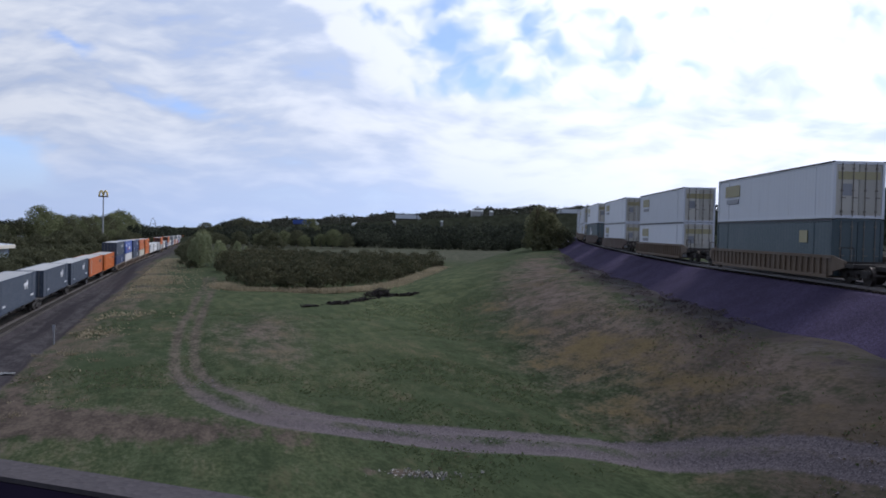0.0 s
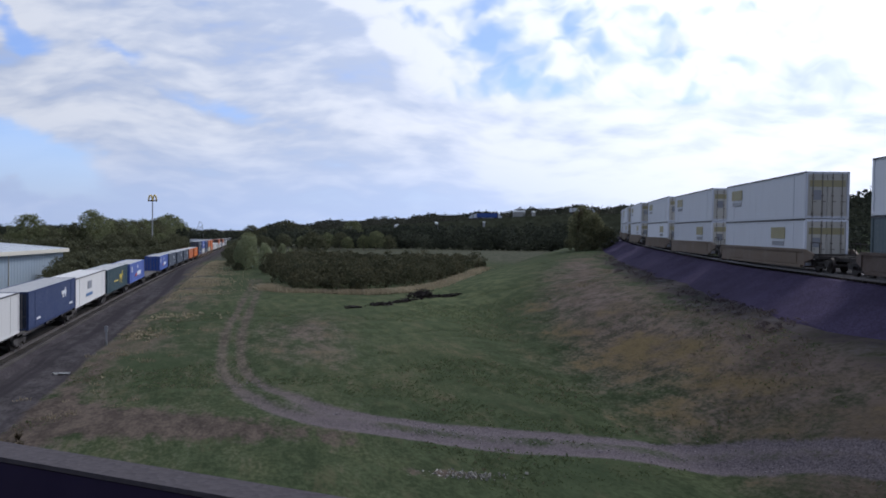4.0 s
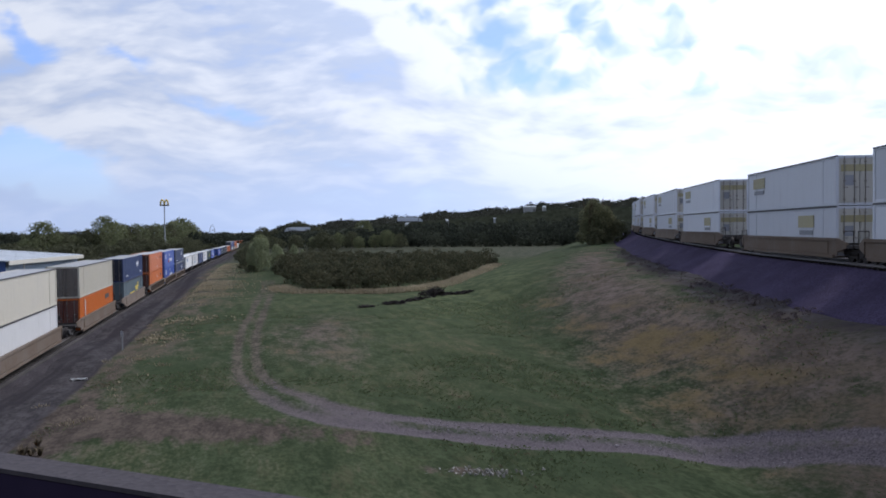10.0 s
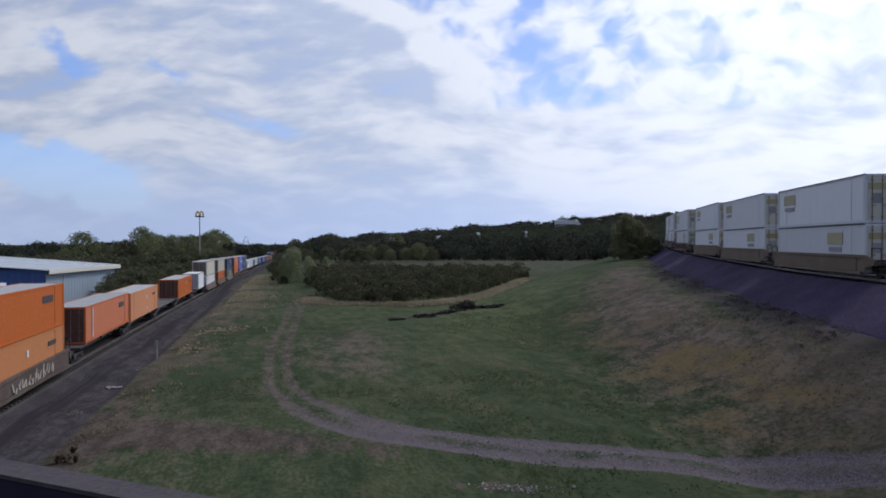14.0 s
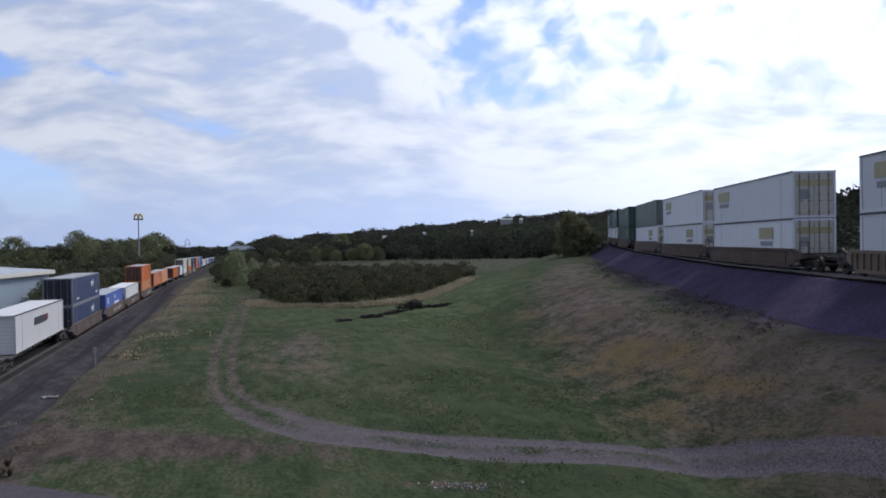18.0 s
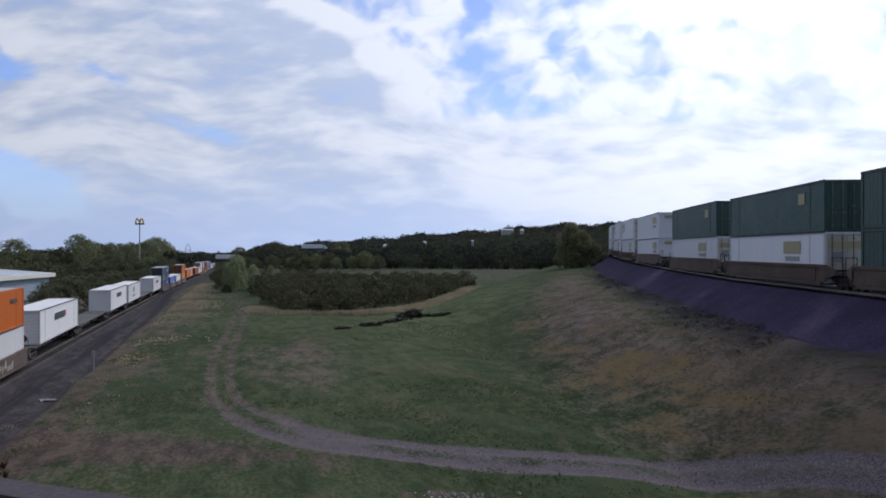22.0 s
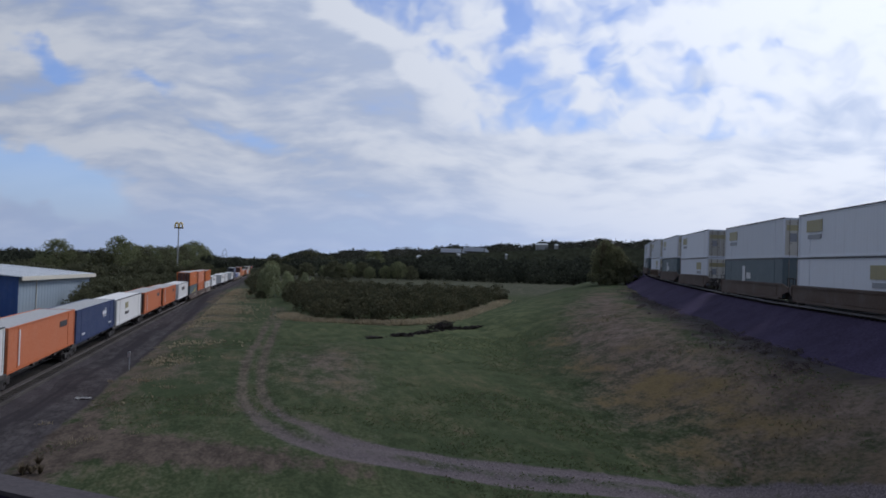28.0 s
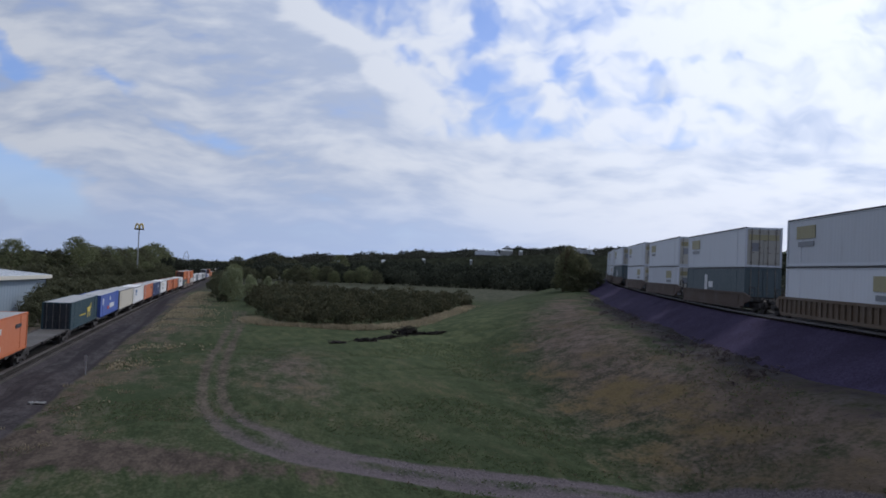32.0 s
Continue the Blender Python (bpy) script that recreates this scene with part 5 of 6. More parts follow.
def orchard_spots():
    rng = random.Random(3)
    out = []
    for row, depth in enumerate(np.arange(0, 96, 4.4)):
        # a blunt front, a left side that falls back and a right side along the straw
        for x in np.arange(-72, 6, 4.7):
            x, y = x + 2.3 * (row % 2), 104.0 + depth
            right_edge = np.interp(y, [104, 108, 112, 124, 150, 195], [-18.5, -14.8, -12.5, -9.6, -6.8, -3.2])
            left_edge = np.interp(y, [104, 108, 118, 150, 200], [-28.8, -31.4, -34.2, -44.5, -59.0])
            if not left_edge < x < right_edge:
                continue
            xx, yy = x + rng.uniform(-0.8, 0.8), y + rng.uniform(-0.8, 0.8)
            size = rng.choice((0.66, 0.80, 0.92, 1.0, 1.06, 1.18))
            out.append((xx, yy, float(ground_height(xx, yy)) - 0.1, ORCHARD_H * size, 2.2 * size * rng.uniform(0.85, 1.1), 0.18))
            if rng.random() < 0.35:
                xx, yy = xx + rng.uniform(-2, 2), yy + rng.uniform(-1.5, 1.5)
                out.append((xx, yy, float(ground_height(xx, yy)) - 0.1, ORCHARD_H * rng.uniform(0.4, 0.62), rng.uniform(0.9, 1.4), 0.17))
    return out


ORCHARD_H = 3.55
scatter("orchard", orchard_spots(), M_LEAF_ORCHARD, "dense rows of small dark green orchard trees", "orchard", 26, 26)


def road_lift(az):
    """How high the far highway stands over the eye's horizon, in degrees."""
    return 0.42 + (9.9 - min(16.0, max(az, -6.0))) * 0.077 - 0.20 * min(5.5, max(0.0, az - 16.0))


def woods_spots():
    rng = random.Random(8)
    out = []
    while len(out) < 2100:
        az = rng.uniform(-14, 40)
        r = 365 + 640 * rng.random() ** 0.8
        if az > 17 and r < 560:
            continue
        if abs(r - 560) < 18:
            continue
        x, y, z = on_ground(az, r)
        lift = min(road_lift(az), 1.9) if az < 20 else -0.45
        top = EYE_Z + r * math.tan(radians(lift - 0.22 if r < 560 else lift + 0.22 + 0.22 * rng.random() + 0.12 * math.sin(az * 1.7)))
        h = min(rng.uniform(7, 13), top - z) if r < 560 else min(14.0, top - z) * rng.choice((1.0, 1.0, 1.0, 0.8, 1.12))
        if h < 2.5:
            continue
        out.append((x, y, z, h, min(h, 9) * rng.uniform(0.5, 0.75), 0.74))
    # a belt along the far edge of the field
    for k in range(190):
        az = -9 + 26 * k / 190 + rng.uniform(-0.3, 0.3)
        x, y, z = on_ground(az, 365 + rng.uniform(-8, 24))
        h = rng.choice((3.6, 4.4, 5.2, 6.2, 7.8, 9.4))
        out.append((x, y, z, h, h * rng.uniform(0.42, 0.62), 0.45))
    # taller trees that hide the highway's left end
    for k in range(60):
        az = rng.uniform(11.0, 16.8)
        x, y, z = on_ground(az, rng.uniform(505, 540))
        h = rng.uniform(5.0, 7.5)
        out.append((x, y, z, h, h * rng.uniform(0.4, 0.55), 0.74))
    # hillside behind the right track
    for k in range(260):
        az = -rng.uniform(12, 46)
        r = rng.uniform(235, 350)
        x, y, z = on_ground(az, r)
        h = rng.uniform(4, 9)
        out.append((x, y, z, h, h * rng.uniform(0.45, 0.7), 0.74))
    # scrub up the bank beyond the high track
    for k in range(400):
        az, r = -rng.uniform(13, 48), 105 + 140 * rng.random() ** 0.8
        x, y, z = on_ground(az, r)
        if x < RIGHT_X + max(0.0, y - RIGHT_BEND) ** 2 / (2 * RIGHT_R) + 14.0:
            continue
        h = rng.uniform(2.2, 4.6)
        out.append((x, y, z, h, h * rng.uniform(0.55, 0.85), 0.32))
    return out


WOODS = woods_spots()
scatter("far_scrub", [w for w in WOODS if 560 < math.hypot(w[0], w[1]) < 760 and w[0] > -175], M_LEAF_SCRUB, "pale scrub on the hillside above the highway", "scrub", 13, 11)
scatter("far_woods", [w for w in WOODS if not (560 < math.hypot(w[0], w[1]) < 760 and w[0] > -175)], M_LEAF_WOODS, "dark wooded hills in the distance", "woods", 14, 11)


# ---------------------------------------------------------------- buildings and signs
M_SHED_BLUE = paint("shed_blue", (0.035, 0.085, 0.260), 0.25)
M_SHED_WALL = paint("shed_wall", (0.27, 0.34, 0.41), 0.25)
M_SHED_ROOF = paint("shed_roof", (0.50, 0.54, 0.58), 0.25, 0.45, metal=0.2)
M_SHED_TRIM = paint("shed_trim", (0.62, 0.60, 0.52), 0.25)
M_POLE = paint("pole_grey", (0.30, 0.31, 0.33), 0.3, 0.5)
M_SIGN_YELLOW = paint("sign_yellow", (0.74, 0.56, 0.20), 0.15)
M_SIGN_DARK = paint("sign_dark", (0.10, 0.07, 0.05), 0.2)


def shed():
    x0, y0, z0 = on_ground(34.4, 118.0, 0.0)
    h = thing("warehouse", "blue and pale grey metal warehouse with a low pale roof", "building", at=pose(x0, y0, z0, 0, 0, 9.0))
    L, W, H = 24.0, 40.0, 5.6
    bm = bmesh.new()
    loft(bm, [[(dx, L / 2 + y, z) for y, dx in ribbed(L, 0.03, 0.9)] for z in (0, H)])
    part("side_wall", bm, M_SHED_WALL, h, "pale ribbed metal wall")
    bm = bmesh.new()
    loft(bm, [[(-W / 2 - 0.01 + y, -dx, z) for y, dx in ribbed(W, 0.03, 0.9)] for z in (0, H)])
    part("end_wall", bm, M_SHED_BLUE, h, "deep blue ribbed metal wall")
    part("back_wall", boxes((-W - 0.02, 0.0, L + 0.01, L + 0.15, 0, H)), M_SHED_BLUE, h)
    part("far_wall", boxes((-W - 0.2, -W - 0.05, 0, L, 0, H)), M_SHED_BLUE, h)
    bm = bmesh.new()
    rows = [[(0.7, y, H + 0.02), (-W / 2, y, H + 1.5), (-W - 0.9, y, H + 0.02), (-W - 0.9, y, H - 0.08), (-W / 2, y, H + 1.35), (0.7, y, H - 0.08)] for y in (-0.7, L + 0.7)]
    vs = loft(bm, rows, True)
    bm.faces.new(vs[0][::-1])
    bm.faces.new(vs[1])
    part("roof", bm, M_SHED_ROOF, h, "low pale metal roof")
    for k in range(11):
        y = -0.4 + k * (L + 0.8) / 10
        for a, b in (((0.7, H + 0.02), (-W / 2, H + 1.5)), ((-W / 2, H + 1.5), (-W - 0.9, H + 0.02))):
            bm = bmesh.new()
            tube(bm, (a[0], y, a[1] + 0.02), (b[0], y, b[1] + 0.02), 0.04, n=4)
            part("roof_seam", bm, M_SHED_ROOF, h)
    part("fascia", boxes((0.71, 0.80, -0.7, L + 0.7, H - 0.55, H + 0.03)), M_SHED_TRIM, h, "cream fascia board")
    part("downpipe", boxes((0.04, 0.14, 5.0, 5.1, 0, H - 0.1)), M_SHED_TRIM, h)
    return h


shed()


def sign_mast():
    x, y, z = on_ground(24.52, 420.0)
    m = thing("sign_mast", "tall roadside sign with two yellow rounded shapes on a steel pole", "sign", at=pose(x, y, z, 0, 0, 24.5))
    top = EYE_Z + 420 * math.tan(radians(2.29)) + 1.08 - z
    bm = bmesh.new()
    tube(bm, (0, 0, 0), (0, 0, top - 4.6), 0.36, 0.26, 10)
    part("pole", bm, M_POLE, m)
    part("sign_base", boxes((-2.3, 2.3, -0.25, 0.25, top - 4.6, top - 3.9)), M_SIGN_DARK, m)
    for sx in (-1, 1):
        bm = bmesh.new()
        rows = []
        for a in np.linspace(0, math.pi, 15):
            out = Vector((math.cos(a) / 0.9, 0, math.sin(a) / 2.5)).normalized() * 0.42
            mid = Vector((sx * 0.98 + 0.9 * math.cos(a), 0, top - 4.0 + 2.5 * math.sin(a)))
            rows.append([mid + out * math.cos(b) + Vector((0, 0.42 * math.sin(b), 0)) for b in np.linspace(0, 2 * math.pi, 8, endpoint=False)])
        vs = loft(bm, rows, True)
        bm.faces.new(vs[0][::-1])
        bm.faces.new(vs[-1])
        bmesh.ops.recalc_face_normals(bm, faces=bm.faces)
        part("sign_shape", bm, M_SIGN_YELLOW, m, "yellow rounded shape")
    return m


sign_mast()


def pylon():
    x, y, z = on_ground(21.3, 700.0)
    p = thing("pylon", "thin grey lattice mast in the distance", "mast", at=pose(x, y, z, 0, 0, 21.3))
    top = EYE_Z + 700 * math.tan(radians(0.45)) - z
    for sx in (-1, 1):
        bm = bmesh.new()
        tube(bm, (sx * 3.4, 0, 0), (sx * 2.0, 0, top - 4), 0.30, 0.24, 6)
        tube(bm, (sx * 2.0, 0, top - 4), (sx * 0.5, 0, top), 0.24, 0.2, 6)
        part("leg", bm, M_POLE, p)
    bm = bmesh.new()
    for k in range(7):
        u = k / 7
        w = 3.4 - 1.4 * u
        zz = (top - 4) * u
        tube(bm, (-w, 0, zz), (w - 0.2, 0, zz + (top - 4) / 7), 0.12, n=4)
        tube(bm, (w, 0, zz), (-w + 0.2, 0, zz + (top - 4) / 7), 0.12, n=4)
    tube(bm, (-0.6, 0, top), (0.6, 0, top), 0.2, n=6)
    part("bracing", bm, M_POLE, p)


pylon()


def far_house(az, r, rise, length, height, turn):
    x, y, z = on_ground(az, r, 0)
    z = EYE_Z + r * math.tan(radians(rise)) - height
    h = thing("far_building", "long white low building on the wooded hill" if length > 5 else "small pale hut on the wooded hill", "building", at=pose(x, y, z, 0, 0, turn))
    part("wall", boxes((-length / 2, length / 2, 0, 14, -8, height - 1.4)), PAINTS["white"] if length > 20 else PAINTS["grey"], h)
    bm = bmesh.new()
    loft(bm, [[(s * (length / 2 + 0.15), -0.2, height - 1.4), (s * (length / 2 + 0.15), 7, height), (s * (length / 2 + 0.15), 14.2, height - 1.4)] for s in (-1, 1)])
    bmesh.ops.solidify(bm, geom=bm.faces[:], thickness=0.3)
    part("roof", bm, M_SHED_ROOF, h)


far_house(4.0, 545, 0.74, 1.8, 1.6, 10)
far_house(0.45, 545, 0.86, 1.6, 1.6, 0)
far_house(10.6, 545, 0.30, 3.2, 3.0, 5)
far_house(7.1, 545, 0.50, 2.4, 3.0, 0)
far_house(-3.3, 600, 1.66, 2.2, 3.4, 0)
far_house(-2.2, 640, 1.68, 10, 2.6, 0)

# ---------------------------------------------------------------- highway on the far hill
ROAD_R = 560.0


def highway_point(az):
    return -math.sin(radians(az)) * ROAD_R, math.cos(radians(az)) * ROAD_R, EYE_Z + ROAD_R * math.tan(radians(road_lift(az))) - 1.9


def highway():
    bm = bmesh.new()
    rows = []
    for az in np.arange(-24, 36.1, 2.0):
        x, y, z = highway_point(float(az))
        u = Vector((x, y, 0)).normalized()
        rows.append([(x + u.x * d, y + u.y * d, z + up) for d, up in ((-26, -16), (-9, 0), (9, 0), (26, -16))])
    vs = loft(bm, rows, True)
    bm.faces.new(vs[0][::-1])
    bm.faces.new(vs[-1])
    bmesh.ops.recalc_face_normals(bm, faces=bm.faces)
    tagged(part("highway_bank", bm, M_BANK), "dark grassy bank that carries the far highway", "road", kind="structure")


M_BANK = stone("bank_grass", (0.028, 0.032, 0.020), (0.056, 0.062, 0.040), 0.4, 0.3)
M_GLASS_DARK = paint("dark_glass", (0.02, 0.025, 0.03), 0.05, 0.15)
highway()


def lorry(color, label):
    """Semi-trailer lorry, nose towards +x, wheels on z = 0."""
    t = thing("lorry", label, "lorry", "lorries on the far highway")
    part("trailer", boxes((-9.0, 6.2, -1.28, 1.28, 1.15, 4.05)), PAINTS[color], t)
    part("trailer_frame", boxes((-8.8, 6.0, -0.6, 0.6, 0.85, 1.147)), M_UNDER, t)
    bm = bmesh.new()
    rows = [[(x, y, z) for x, z in ((6.7, 0.9), (9.6, 0.9), (9.6, 2.0), (8.6, 2.2), (8.2, 3.1), (7.6, 3.7), (6.7, 3.7))] for y in (-1.2, 1.2)]
    vs = loft(bm, rows, True)
    bm.faces.new(vs[0][::-1])
    bm.faces.new(vs[1])
    bmesh.ops.recalc_face_normals(bm, faces=bm.faces)
    cab = part("cab", bm, PAINTS["white"], t)
    part("windscreen", boxes((8.25, 8.5, -1.1, 1.1, 2.25, 2.95)), M_GLASS_DARK, cab)
    for x in (-7.6, -6.3, 5.2, 6.5, 8.8):
        bm = bmesh.new()
        tube(bm, (x, -1.2, 0.5), (x, 1.2, 0.5), 0.5, n=14)
        part("wheel", bm, M_GASKET, t)
    return t


# colour, time and direction at which each lorry is seen, degrees a second to the left
LORRIES = [("white", "white box lorry on the far highway", 0.0, 3.0, -2.45), ("blue", "blue box lorry on the far highway", 3.0, 2.7, -2.62), ("white", "white box lorry on the far highway", 5.5, 4.3, 2.45),
           ("white", "long white box lorry on the far highway", 12.5, 0.95, -2.35), ("white", "long white box lorry on the far highway", 28.5, 1.45, -2.60), ("white", "white box lorry on the far highway", 20.0, 14.85, -1.30)]
for color, label, t0, az0, rate in LORRIES:
    LORRY_RUNS.append((lorry(color, label), t0, az0, rate))


# ---------------------------------------------------------------- foreground and small things
def parapet():
    p = thing("parapet", "grey concrete parapet cap over a dark steel plate", "parapet", kind="structure", at=pose(PARAPET[0], PARAPET[1], EYE_Z - PARAPET[2], 0, 0, PARAPET[3]))
    part("cap", boxes((-7.0, 3.0, -PARAPET[4], 0.0, -0.012, 0.0)), M_CONCRETE, p, "pale concrete cap")
    part("plate", boxes((-7.0, 3.0, -PARAPET[4] + 0.002, -0.03, -1.25, -0.015)), M_DARKFACE, p, "dark plate under the cap")
    part("deck", boxes((-7.0, 3.0, -3.2, -0.04, -1.6, -1.253)), M_CONCRETE, p, "concrete walkway slab")
    for x in (-6.5, 1.2):
        part("pier", boxes((x, x + 1.2, -2.6, -0.5, -9.2, -1.603)), M_CONCRETE, p, "concrete pier")


PARAPET = (0.0, 1.547, 0.6, -18.2, 0.102)
parapet()


def marker_post():
    x, y, z = on_ground(27.45, 62.0, 0.1)
    m = thing("marker_post", "thin pale marker post beside the low track", "post", at=pose(x, y, z))
    bm = bmesh.new()
    tube(bm, (0, 0, 0), (0, 0, 1.55), 0.05, n=8)
    part("stake", bm, M_POLE, m)
    part("plate", boxes((-0.11, 0.11, -0.08, -0.05, 1.15, 1.55)), M_POLE, m, "small pale plate")


marker_post()


def brush_pile(x, y, w, h, seed, length, turn):
    rng = random.Random(seed)
    z = float(ground_height(x, y))
    m = thing("brush_pile", "heap of cut branches and dark brush on the grass", "brush pile", "brush piles", at=pose(x, y, z, 0, 0, turn))
    bm = bmesh.new()
    for k in range(int(45 * w + 9 * length)):
        a, px = rng.uniform(0, math.pi), rng.gauss(0, length * 0.3)
        top = h * math.exp(-(px / (length * 0.4)) ** 2)
        c = Vector((px, rng.gauss(0, w * 0.25), rng.uniform(0, top)))
        d = Vector((math.cos(a), math.sin(a), rng.uniform(-0.3, 0.3))) * rng.uniform(0.2, 0.6)
        tube(bm, c - d, c + d, rng.uniform(0.03, 0.08), 0.015, 5, False)
    part("brushwood", bm, M_OLD_WOOD, m)
    g = np.random.default_rng(seed)
    q = np.concatenate([leaves_round(g, np.array([g.normal() * length * 0.28, g.normal() * w * 0.2, h * 0.35]), h * 0.5, 40, 0.12, 0.8) for _ in range(int(6 * w + 3 * length))])
    part_of("dead_foliage", quads("dead_foliage", q, M_DEAD), M_DEAD, m)


M_OLD_WOOD = bark("old_wood", (0.075, 0.068, 0.066))
M_DEAD = foliage("dead_leaf", (0.024, 0.021, 0.022), (0.060, 0.053, 0.052))
brush_pile(-14.9, 82.4, 0.9, 0.35, 1, 1.6, 20)
brush_pile(-12.4, 86.0, 1.2, 0.50, 2, 2.6, 40)
brush_pile(-10.3, 91.5, 0.9, 0.35, 3, 6.0, 64)
brush_pile(-8.5, 97.6, 1.9, 1.15, 4, 3.2, 50)
brush_pile(-6.3, 99.2, 0.8, 0.30, 5, 5.5, 25)
brush_pile(-4.0, 100.3, 0.6, 0.22, 6, 4.0, 25)



def rubble():
    rng = random.Random(5)
    bm = bmesh.new()
    for k in range(260):
        x, y = rng.gauss(-1.4, 1.1), rng.gauss(26.8, 0.25)
        z = float(ground_height(x, y))
        s = 0.016 + 0.06 * rng.random() ** 3
        m = Matrix.Translation((x, y, z + 0.03)) @ Euler((rng.uniform(0, 3), rng.uniform(0, 3), rng.uniform(0, 3))).to_matrix().to_4x4()
        for v in box(bm, -s, s, -s * 0.7, s * 0.7, -s * 0.4, s * 0.4):
            v.co = m @ (v.co + Vector((rng.uniform(-0.3, 0.3) * s, rng.uniform(-0.3, 0.3) * s, 0)))
    ob = part("rubble", bm, M_RUBBLE)
    tagged(ob, "scattered pale stones on bare ground", "rubble", kind="stuff")


M_RUBBLE = stone("pale_rubble", (0.22, 0.21, 0.20), (0.50, 0.49, 0.46), 9.0, 0.02)
rubble()


def tufts(name, spots, mat, label):
    """Loose blades: spots of x, y, height, spread."""
    rng = np.random.default_rng(9)
    s = np.array(spots)
    z = ground_height(s[:, 0], s[:, 1])
    blades = []
    for k in range(3):
        a = rng.random(len(s)) * 6.28
        w = s[:, 3] * (0.5 + rng.random(len(s)))
        ox, oy = np.cos(a) * w, np.sin(a) * w
        lean = rng.normal(size=(len(s), 2)) * s[:, 2:3] * 0.5
        base = np.stack([s[:, 0] + rng.normal(size=len(s)) * 0.06, s[:, 1] + rng.normal(size=len(s)) * 0.06, z - 0.04], -1)
        side = np.stack([ox, oy, 0 * ox], -1)
        top = base + np.concatenate([lean, (s[:, 2:3] * (0.7 + 0.6 * rng.random((len(s), 1))))], 1)
        blades.append(np.stack([base - side, base + side, top + side * 0.35, top - side * 0.35], 1))
    ob = part_of(name, quads(name, np.concatenate(blades), mat), mat)
    return tagged(ob, label, "grass", kind="stuff")


M_BLADE = foliage("grass_blade", (0.055, 0.074, 0.038), (0.118, 0.142, 0.077), None, 0.09, 0.5)
M_STRAW = foliage("straw_blade", (0.130, 0.110, 0.078), (0.310, 0.265, 0.185), None, 0.09, 0.5)
M_STRAW_DULL = foliage("dull_straw_blade", (0.080, 0.067, 0.049), (0.178, 0.148, 0.106), None, 0.09, 0.5)
M_TALL = foliage("tall_straw", (0.190, 0.165, 0.112), (0.400, 0.350, 0.245), None, 0.09, 0.45)


def fringe_spots():
    """Tall straw along the front and the right edge of the orchard, and by the foot of the high ballast."""
    rng = np.random.default_rng(5)
    line = spline([(-33.5, 112.0), (-30.0, 104.5), (-26.5, 102.0), (-22.0, 101.6), (-15.5, 103.2), (-11.0, 110.0), (-8.0, 122.0), (-5.4, 148.0), (-1.6, 190.0)], 12)
    out = []
    for k in range(9500):
        a = line[rng.integers(0, len(line))] + rng.normal(size=2) * np.array([0.8, 0.7])
        if a[0] < -20 and rng.random() < 0.6:
            continue
        out.append((a[0], a[1], rng.uniform(0.2, 0.60), 0.06))
    return np.array(out)


def verge_spots():
    """Pale dead grass where the meadow meets the cinders of the low track."""
    rng = np.random.default_rng(15)
    n = 17000
    s = 40 + 190 * rng.random(n) ** 1.2
    dl = 7.9 - np.abs(rng.normal(size=n)) * (1.3 + 2.0 * smooth(s, 55, 90))
    dl = dl - left_swing(s)
    x, y = -dl * math.cos(LEFT_TURN) - s * math.sin(LEFT_TURN), -dl * math.sin(LEFT_TURN) + s * math.cos(LEFT_TURN)
    clump = np.sin(s * 0.31) * np.sin(s * 0.113 + 1.0) + 0.4 * rng.normal(size=n)
    keep = clump > -0.1 + 1.2 * (1 - smooth(s, 64, 98))
    return np.stack([x[keep], y[keep], rng.uniform(0.05, 0.18, n)[keep], rng.uniform(0.05, 0.10, n)[keep]], -1)


tufts("verge_straw", verge_spots(), M_TALL, "pale dead grass along the edge of the cinders")
tufts("straw_fringe", fringe_spots(), M_TALL, "tall dry grass along the orchard's edge")


def meadow_spots(count, dry_part):
    """Loose short tufts on the near meadow, thicker close by; the dry ones where the grass is dead."""
    rng = np.random.default_rng(31 if dry_part else 30)
    y = 20.5 + 75.0 * rng.random(count * 3) ** 1.7
    x = -30.0 + 44.0 * rng.random(count * 3)
    worn, _, _, _ = road_marks(x, y)
    dry, gold, bare, cinder_and_shade = cover_marks(x, y)
    want = np.clip(dry + 0.9 * bare * (1 if dry_part else -1), 0.05, 1.0)
    want = want if dry_part else 1 - want
    patch = 0.5 + 0.5 * np.sin(x * 0.9 + 2 * np.sin(y * 0.5)) * np.sin(y * 1.1 + 1.5 * np.sin(x * 0.6))
    keep = rng.random(count * 3) < want * (1 - np.clip(worn * 1.8, 0, 1)) * (1 - np.clip(cinder_and_shade * 1.6, 0, 1)) * (1 - 0.85 * np.clip(gold * 1.6, 0, 1)) * (0.7 + 0.3 * patch)
    x, y = x[keep][:count], y[keep][:count]
    return np.stack([x, y, rng.uniform(0.02, 0.07, len(x)), rng.uniform(0.02, 0.05, len(x))], -1)


tufts("meadow_grass", meadow_spots(38000, False), M_BLADE, "short ragged green meadow grass")
tufts("dead_grass", meadow_spots(26000, True), M_STRAW_DULL, "short dead grass in dry patches of the meadow")


def shoulder_weeds():
    """Dark ragged weeds where the high ballast meets the dry slope."""
    rng = random.Random(12)
    out = []
    for k in range(190):
        y = 37 + 80 * rng.random() ** 1.3
        w = max(0.0, y - RIGHT_BEND)
        x = RIGHT_X + w * w / (2 * RIGHT_R) - rng.gauss(6.1, 0.45 + 0.35 * min(1.0, max(0.0, (y - 30) / 15))) - (0.8 * math.sin(y * 0.7) if rng.random() < 0.5 else 0)
        h = rng.uniform(0.10, 0.36)
        out.append((x, y, float(ground_height(x, y)) - 0.05, h, h * rng.uniform(0.9, 1.8), 0.04))
    return out


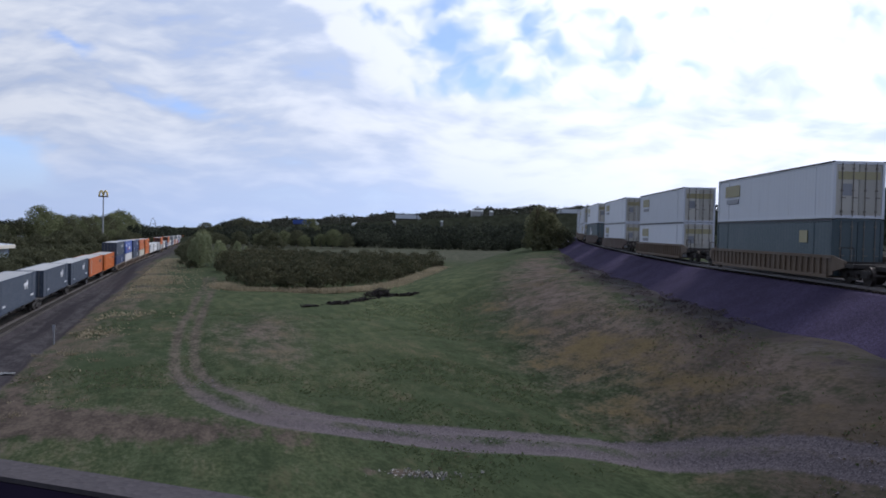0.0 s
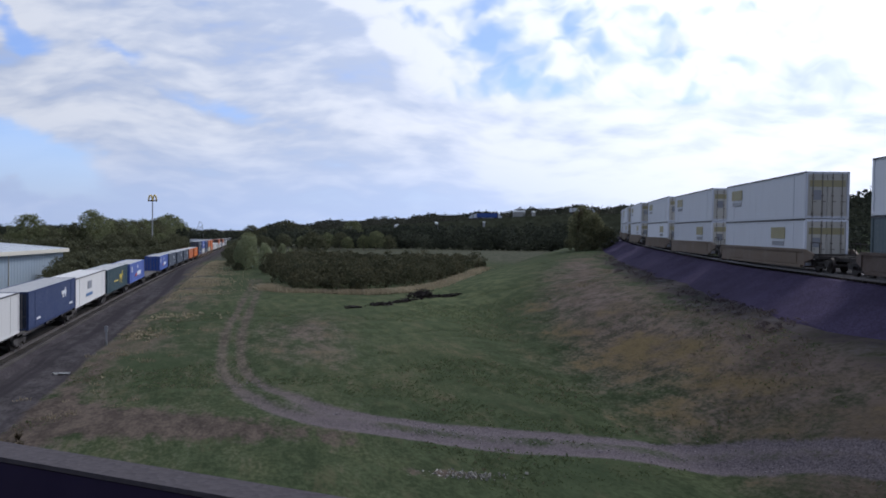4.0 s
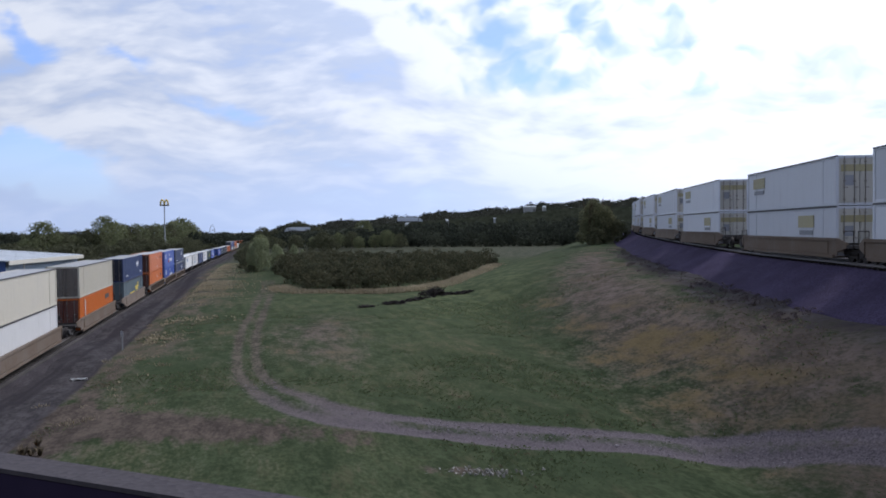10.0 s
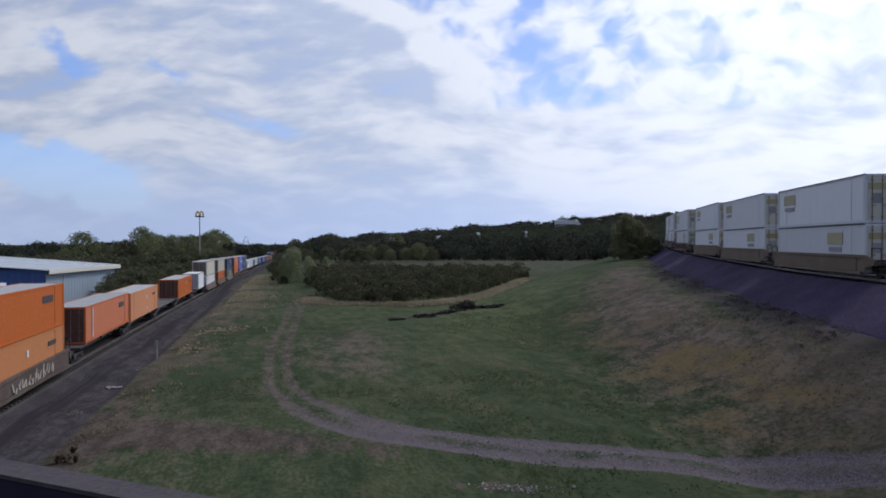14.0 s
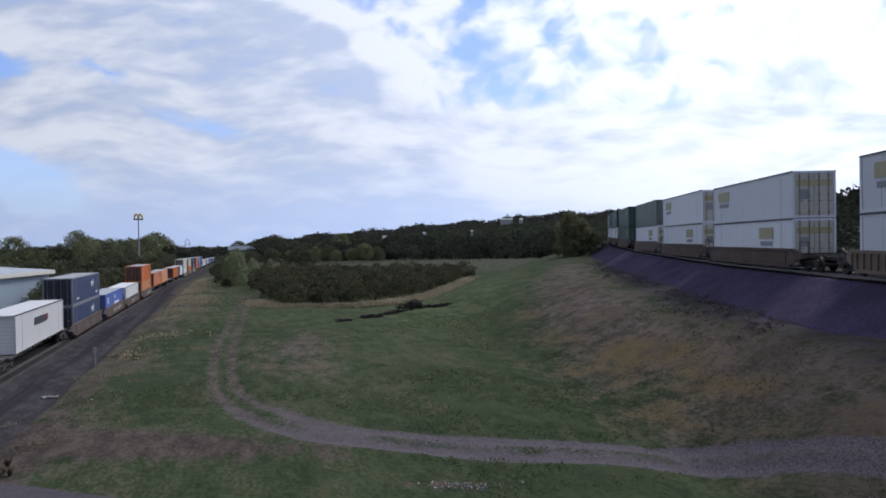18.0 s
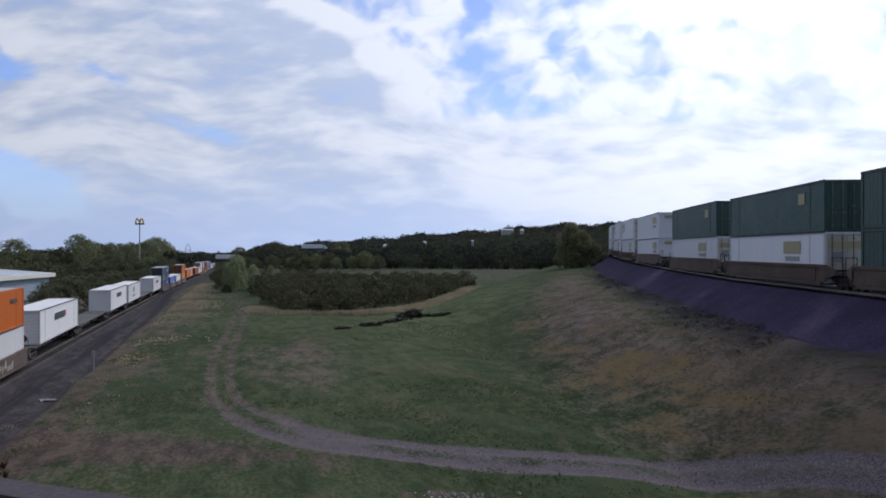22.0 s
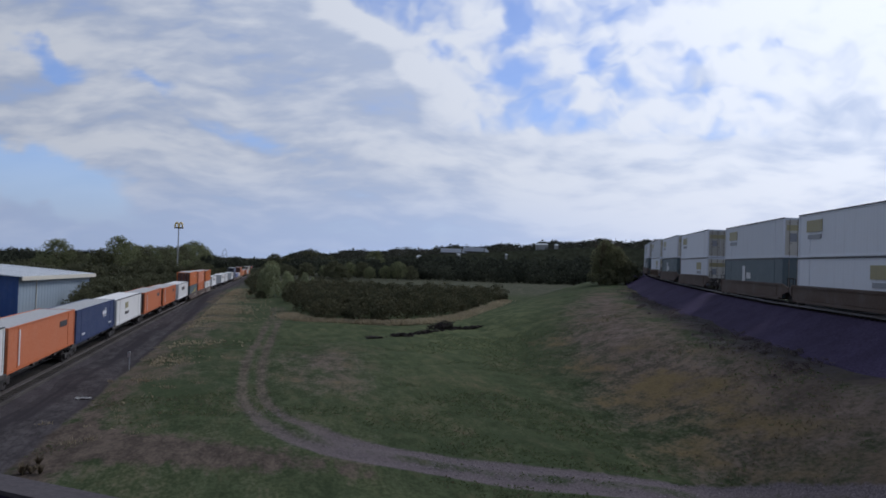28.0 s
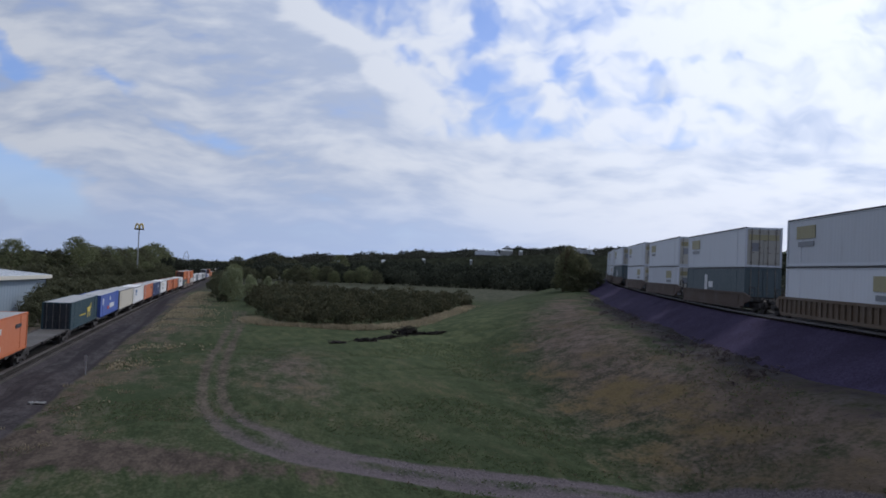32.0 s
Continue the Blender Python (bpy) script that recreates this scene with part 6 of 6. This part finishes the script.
M_WEED_DARK = foliage("weed_dark", (0.078, 0.064, 0.078), (0.150, 0.126, 0.128), (0.130, 0.118, 0.092), 0.3, 0.35)
scatter("shoulder_weeds", shoulder_weeds(), M_WEED_DARK, "dark ragged weeds along the foot of the high ballast", "weeds", 8, 12)


M_PEBBLE = stone("grey_pebble", (0.13, 0.115, 0.135), (0.27, 0.25, 0.27), 9.0, 0.02)


def pebbles():
    """Loose pale stones on the gravelled part of the dirt track."""
    rng = np.random.default_rng(41)
    line = spline(ROAD)
    line = line[(line[:, 1] < 42)]
    n = 2600
    p = line[rng.integers(0, len(line), n)] + rng.normal(size=(n, 2)) * np.array([0.5, 0.75])
    size = 0.008 + 0.026 * rng.random(n) ** 3
    z = ground_height(p[:, 0], p[:, 1]) + 0.01
    corner = np.array([(-1, -1, -1), (1, -1, -1), (1, 1, -1), (-1, 1, -1), (-1, -1, 1), (1, -1, 1), (1, 1, 1), (-1, 1, 1)], float) * np.array([1.0, 0.8, 0.55])
    sides = [(0, 1, 5, 4), (1, 2, 6, 5), (2, 3, 7, 6), (3, 0, 4, 7), (4, 5, 6, 7)]
    a = rng.random(n) * 6.28
    c, s = np.cos(a)[:, None], np.sin(a)[:, None]
    q = corner[None] * size[:, None, None] * (0.75 + 0.5 * rng.random((n, 8, 1)))
    q = np.stack([q[..., 0] * c - q[..., 1] * s + p[:, 0:1], q[..., 0] * s + q[..., 1] * c + p[:, 1:2], q[..., 2] + z[:, None]], -1)
    faces = np.concatenate([q[:, list(f)] for f in sides])
    ob = part_of("pebbles", quads("pebbles", faces, M_PEBBLE), M_PEBBLE)
    return tagged(ob, "loose pale pebbles on the gravel of the dirt track", "pebbles", kind="stuff")


pebbles()

# ---------------------------------------------------------------- small things by the tracks
def scrap():
    x, y, z = SCRAP_AT
    s = thing("paper_scrap", "crumpled pale grey scrap lying on the cinders", "litter", at=pose(x, y, z, 0, 0, 20))
    rng = random.Random(2)
    bm = bmesh.new()
    rows = [[(-0.46 + 0.092 * a, -0.24 + 0.08 * b, 0.02 + 0.09 * rng.random()) for a in range(11)] for b in range(7)]
    loft(bm, rows)
    bmesh.ops.solidify(bm, geom=bm.faces[:], thickness=0.01)
    part("sheet", bm, PAINTS["grey"], s)


SCRAP_AT = (-25.28, 43.35, 0.16)
scrap()


def weed(x, y, h, seed):
    g = np.random.default_rng(seed)
    z = float(ground_height(x, y))
    w = thing("weed", "tall dull brown weed on the bare ground", "weed", "weeds", at=pose(x, y, z))
    out = []
    for k in range(26):
        a = g.random() * 6.28
        tip = np.array([math.cos(a) * h * 0.5, math.sin(a) * h * 0.5, h * (0.5 + 0.5 * g.random())])
        side = np.array([-math.sin(a), math.cos(a), 0]) * 0.05
        mid = tip * np.array([0.45, 0.45, 0.75])
        out.append([np.zeros(3), mid - side, tip, mid + side])
    part_of("leaf_tuft", quads("leaf_tuft", np.array(out), M_STRAW_DULL), M_STRAW_DULL, w)


for k, (x, y) in enumerate([(-18.27, 27.93), (-17.86, 27.83), (-18.4, 27.6), (-18.53, 27.77), (-18.7, 29.01)]):
    weed(x, y, 0.40 + 0.09 * (k % 3), 40 + k)


def dry_weeds():
    """Dead stalks at the edge of the cinders."""
    rng = random.Random(77)
    a = LEFT_TURN
    spots = []
    for k in range(20):
        dl, s = rng.gauss(6.6, 1.4), rng.uniform(34, 78)
        spots.append((-dl * math.cos(a) - s * math.sin(a), -dl * math.sin(a) + s * math.cos(a), rng.uniform(0.10, 0.26)))
    spots += [(rng.gauss(-25.0, 1.6), rng.gauss(49.0, 1.6), rng.uniform(0.15, 0.4)) for k in range(14)]
    g = np.random.default_rng(5)
    out = []
    for x, y, h in spots:
        foot = np.array([x, y, float(ground_height(x, y)) - 0.03])
        for k in range(34):
            b, lean = g.random() * 6.28, 0.2 + 0.6 * g.random()
            root = foot + np.array([g.normal() * 0.22, g.normal() * 0.22, 0.0])
            tip = root + np.array([math.cos(b) * h * lean, math.sin(b) * h * lean, h * (0.5 + 0.6 * g.random())])
            side = np.array([-math.sin(b), math.cos(b), 0]) * 0.018
            mid = root * 0.4 + tip * 0.6
            out.append([root, mid - side, tip, mid + side])
    tagged(part_of("dead_stalks", quads("dead_stalks", np.array(out), M_STRAW), M_STRAW), "dead straw-coloured stalks at the cinders' edge", "weeds", kind="stuff")


dry_weeds()


def box_trailer():
    x, y, z = on_ground(39.6, 114.0, 0.0)
    t = thing("box_trailer", "white box trailer parked beside the warehouse", "trailer", at=pose(x, y, z, 0, 0, 95))
    part("box", boxes((-1.25, 1.25, -6.0, 6.0, 1.1, 3.9)), PAINTS["white"], t)
    part("chassis", boxes((-0.5, 0.5, -5.8, 5.8, 0.8, 1.097)), M_UNDER, t)
    for yy in (-5.0, -3.8):
        bm = bmesh.new()
        tube(bm, (-1.15, yy, 0.5), (1.15, yy, 0.5), 0.5, n=14)
        part("wheel", bm, M_GASKET, t)
    part("landing_leg", boxes((-0.9, -0.75, 3.6, 3.75, 0, 1.1)), M_UNDER, t)
    part("landing_leg", boxes((0.75, 0.9, 3.6, 3.75, 0, 1.1)), M_UNDER, t)


box_trailer()

motions()
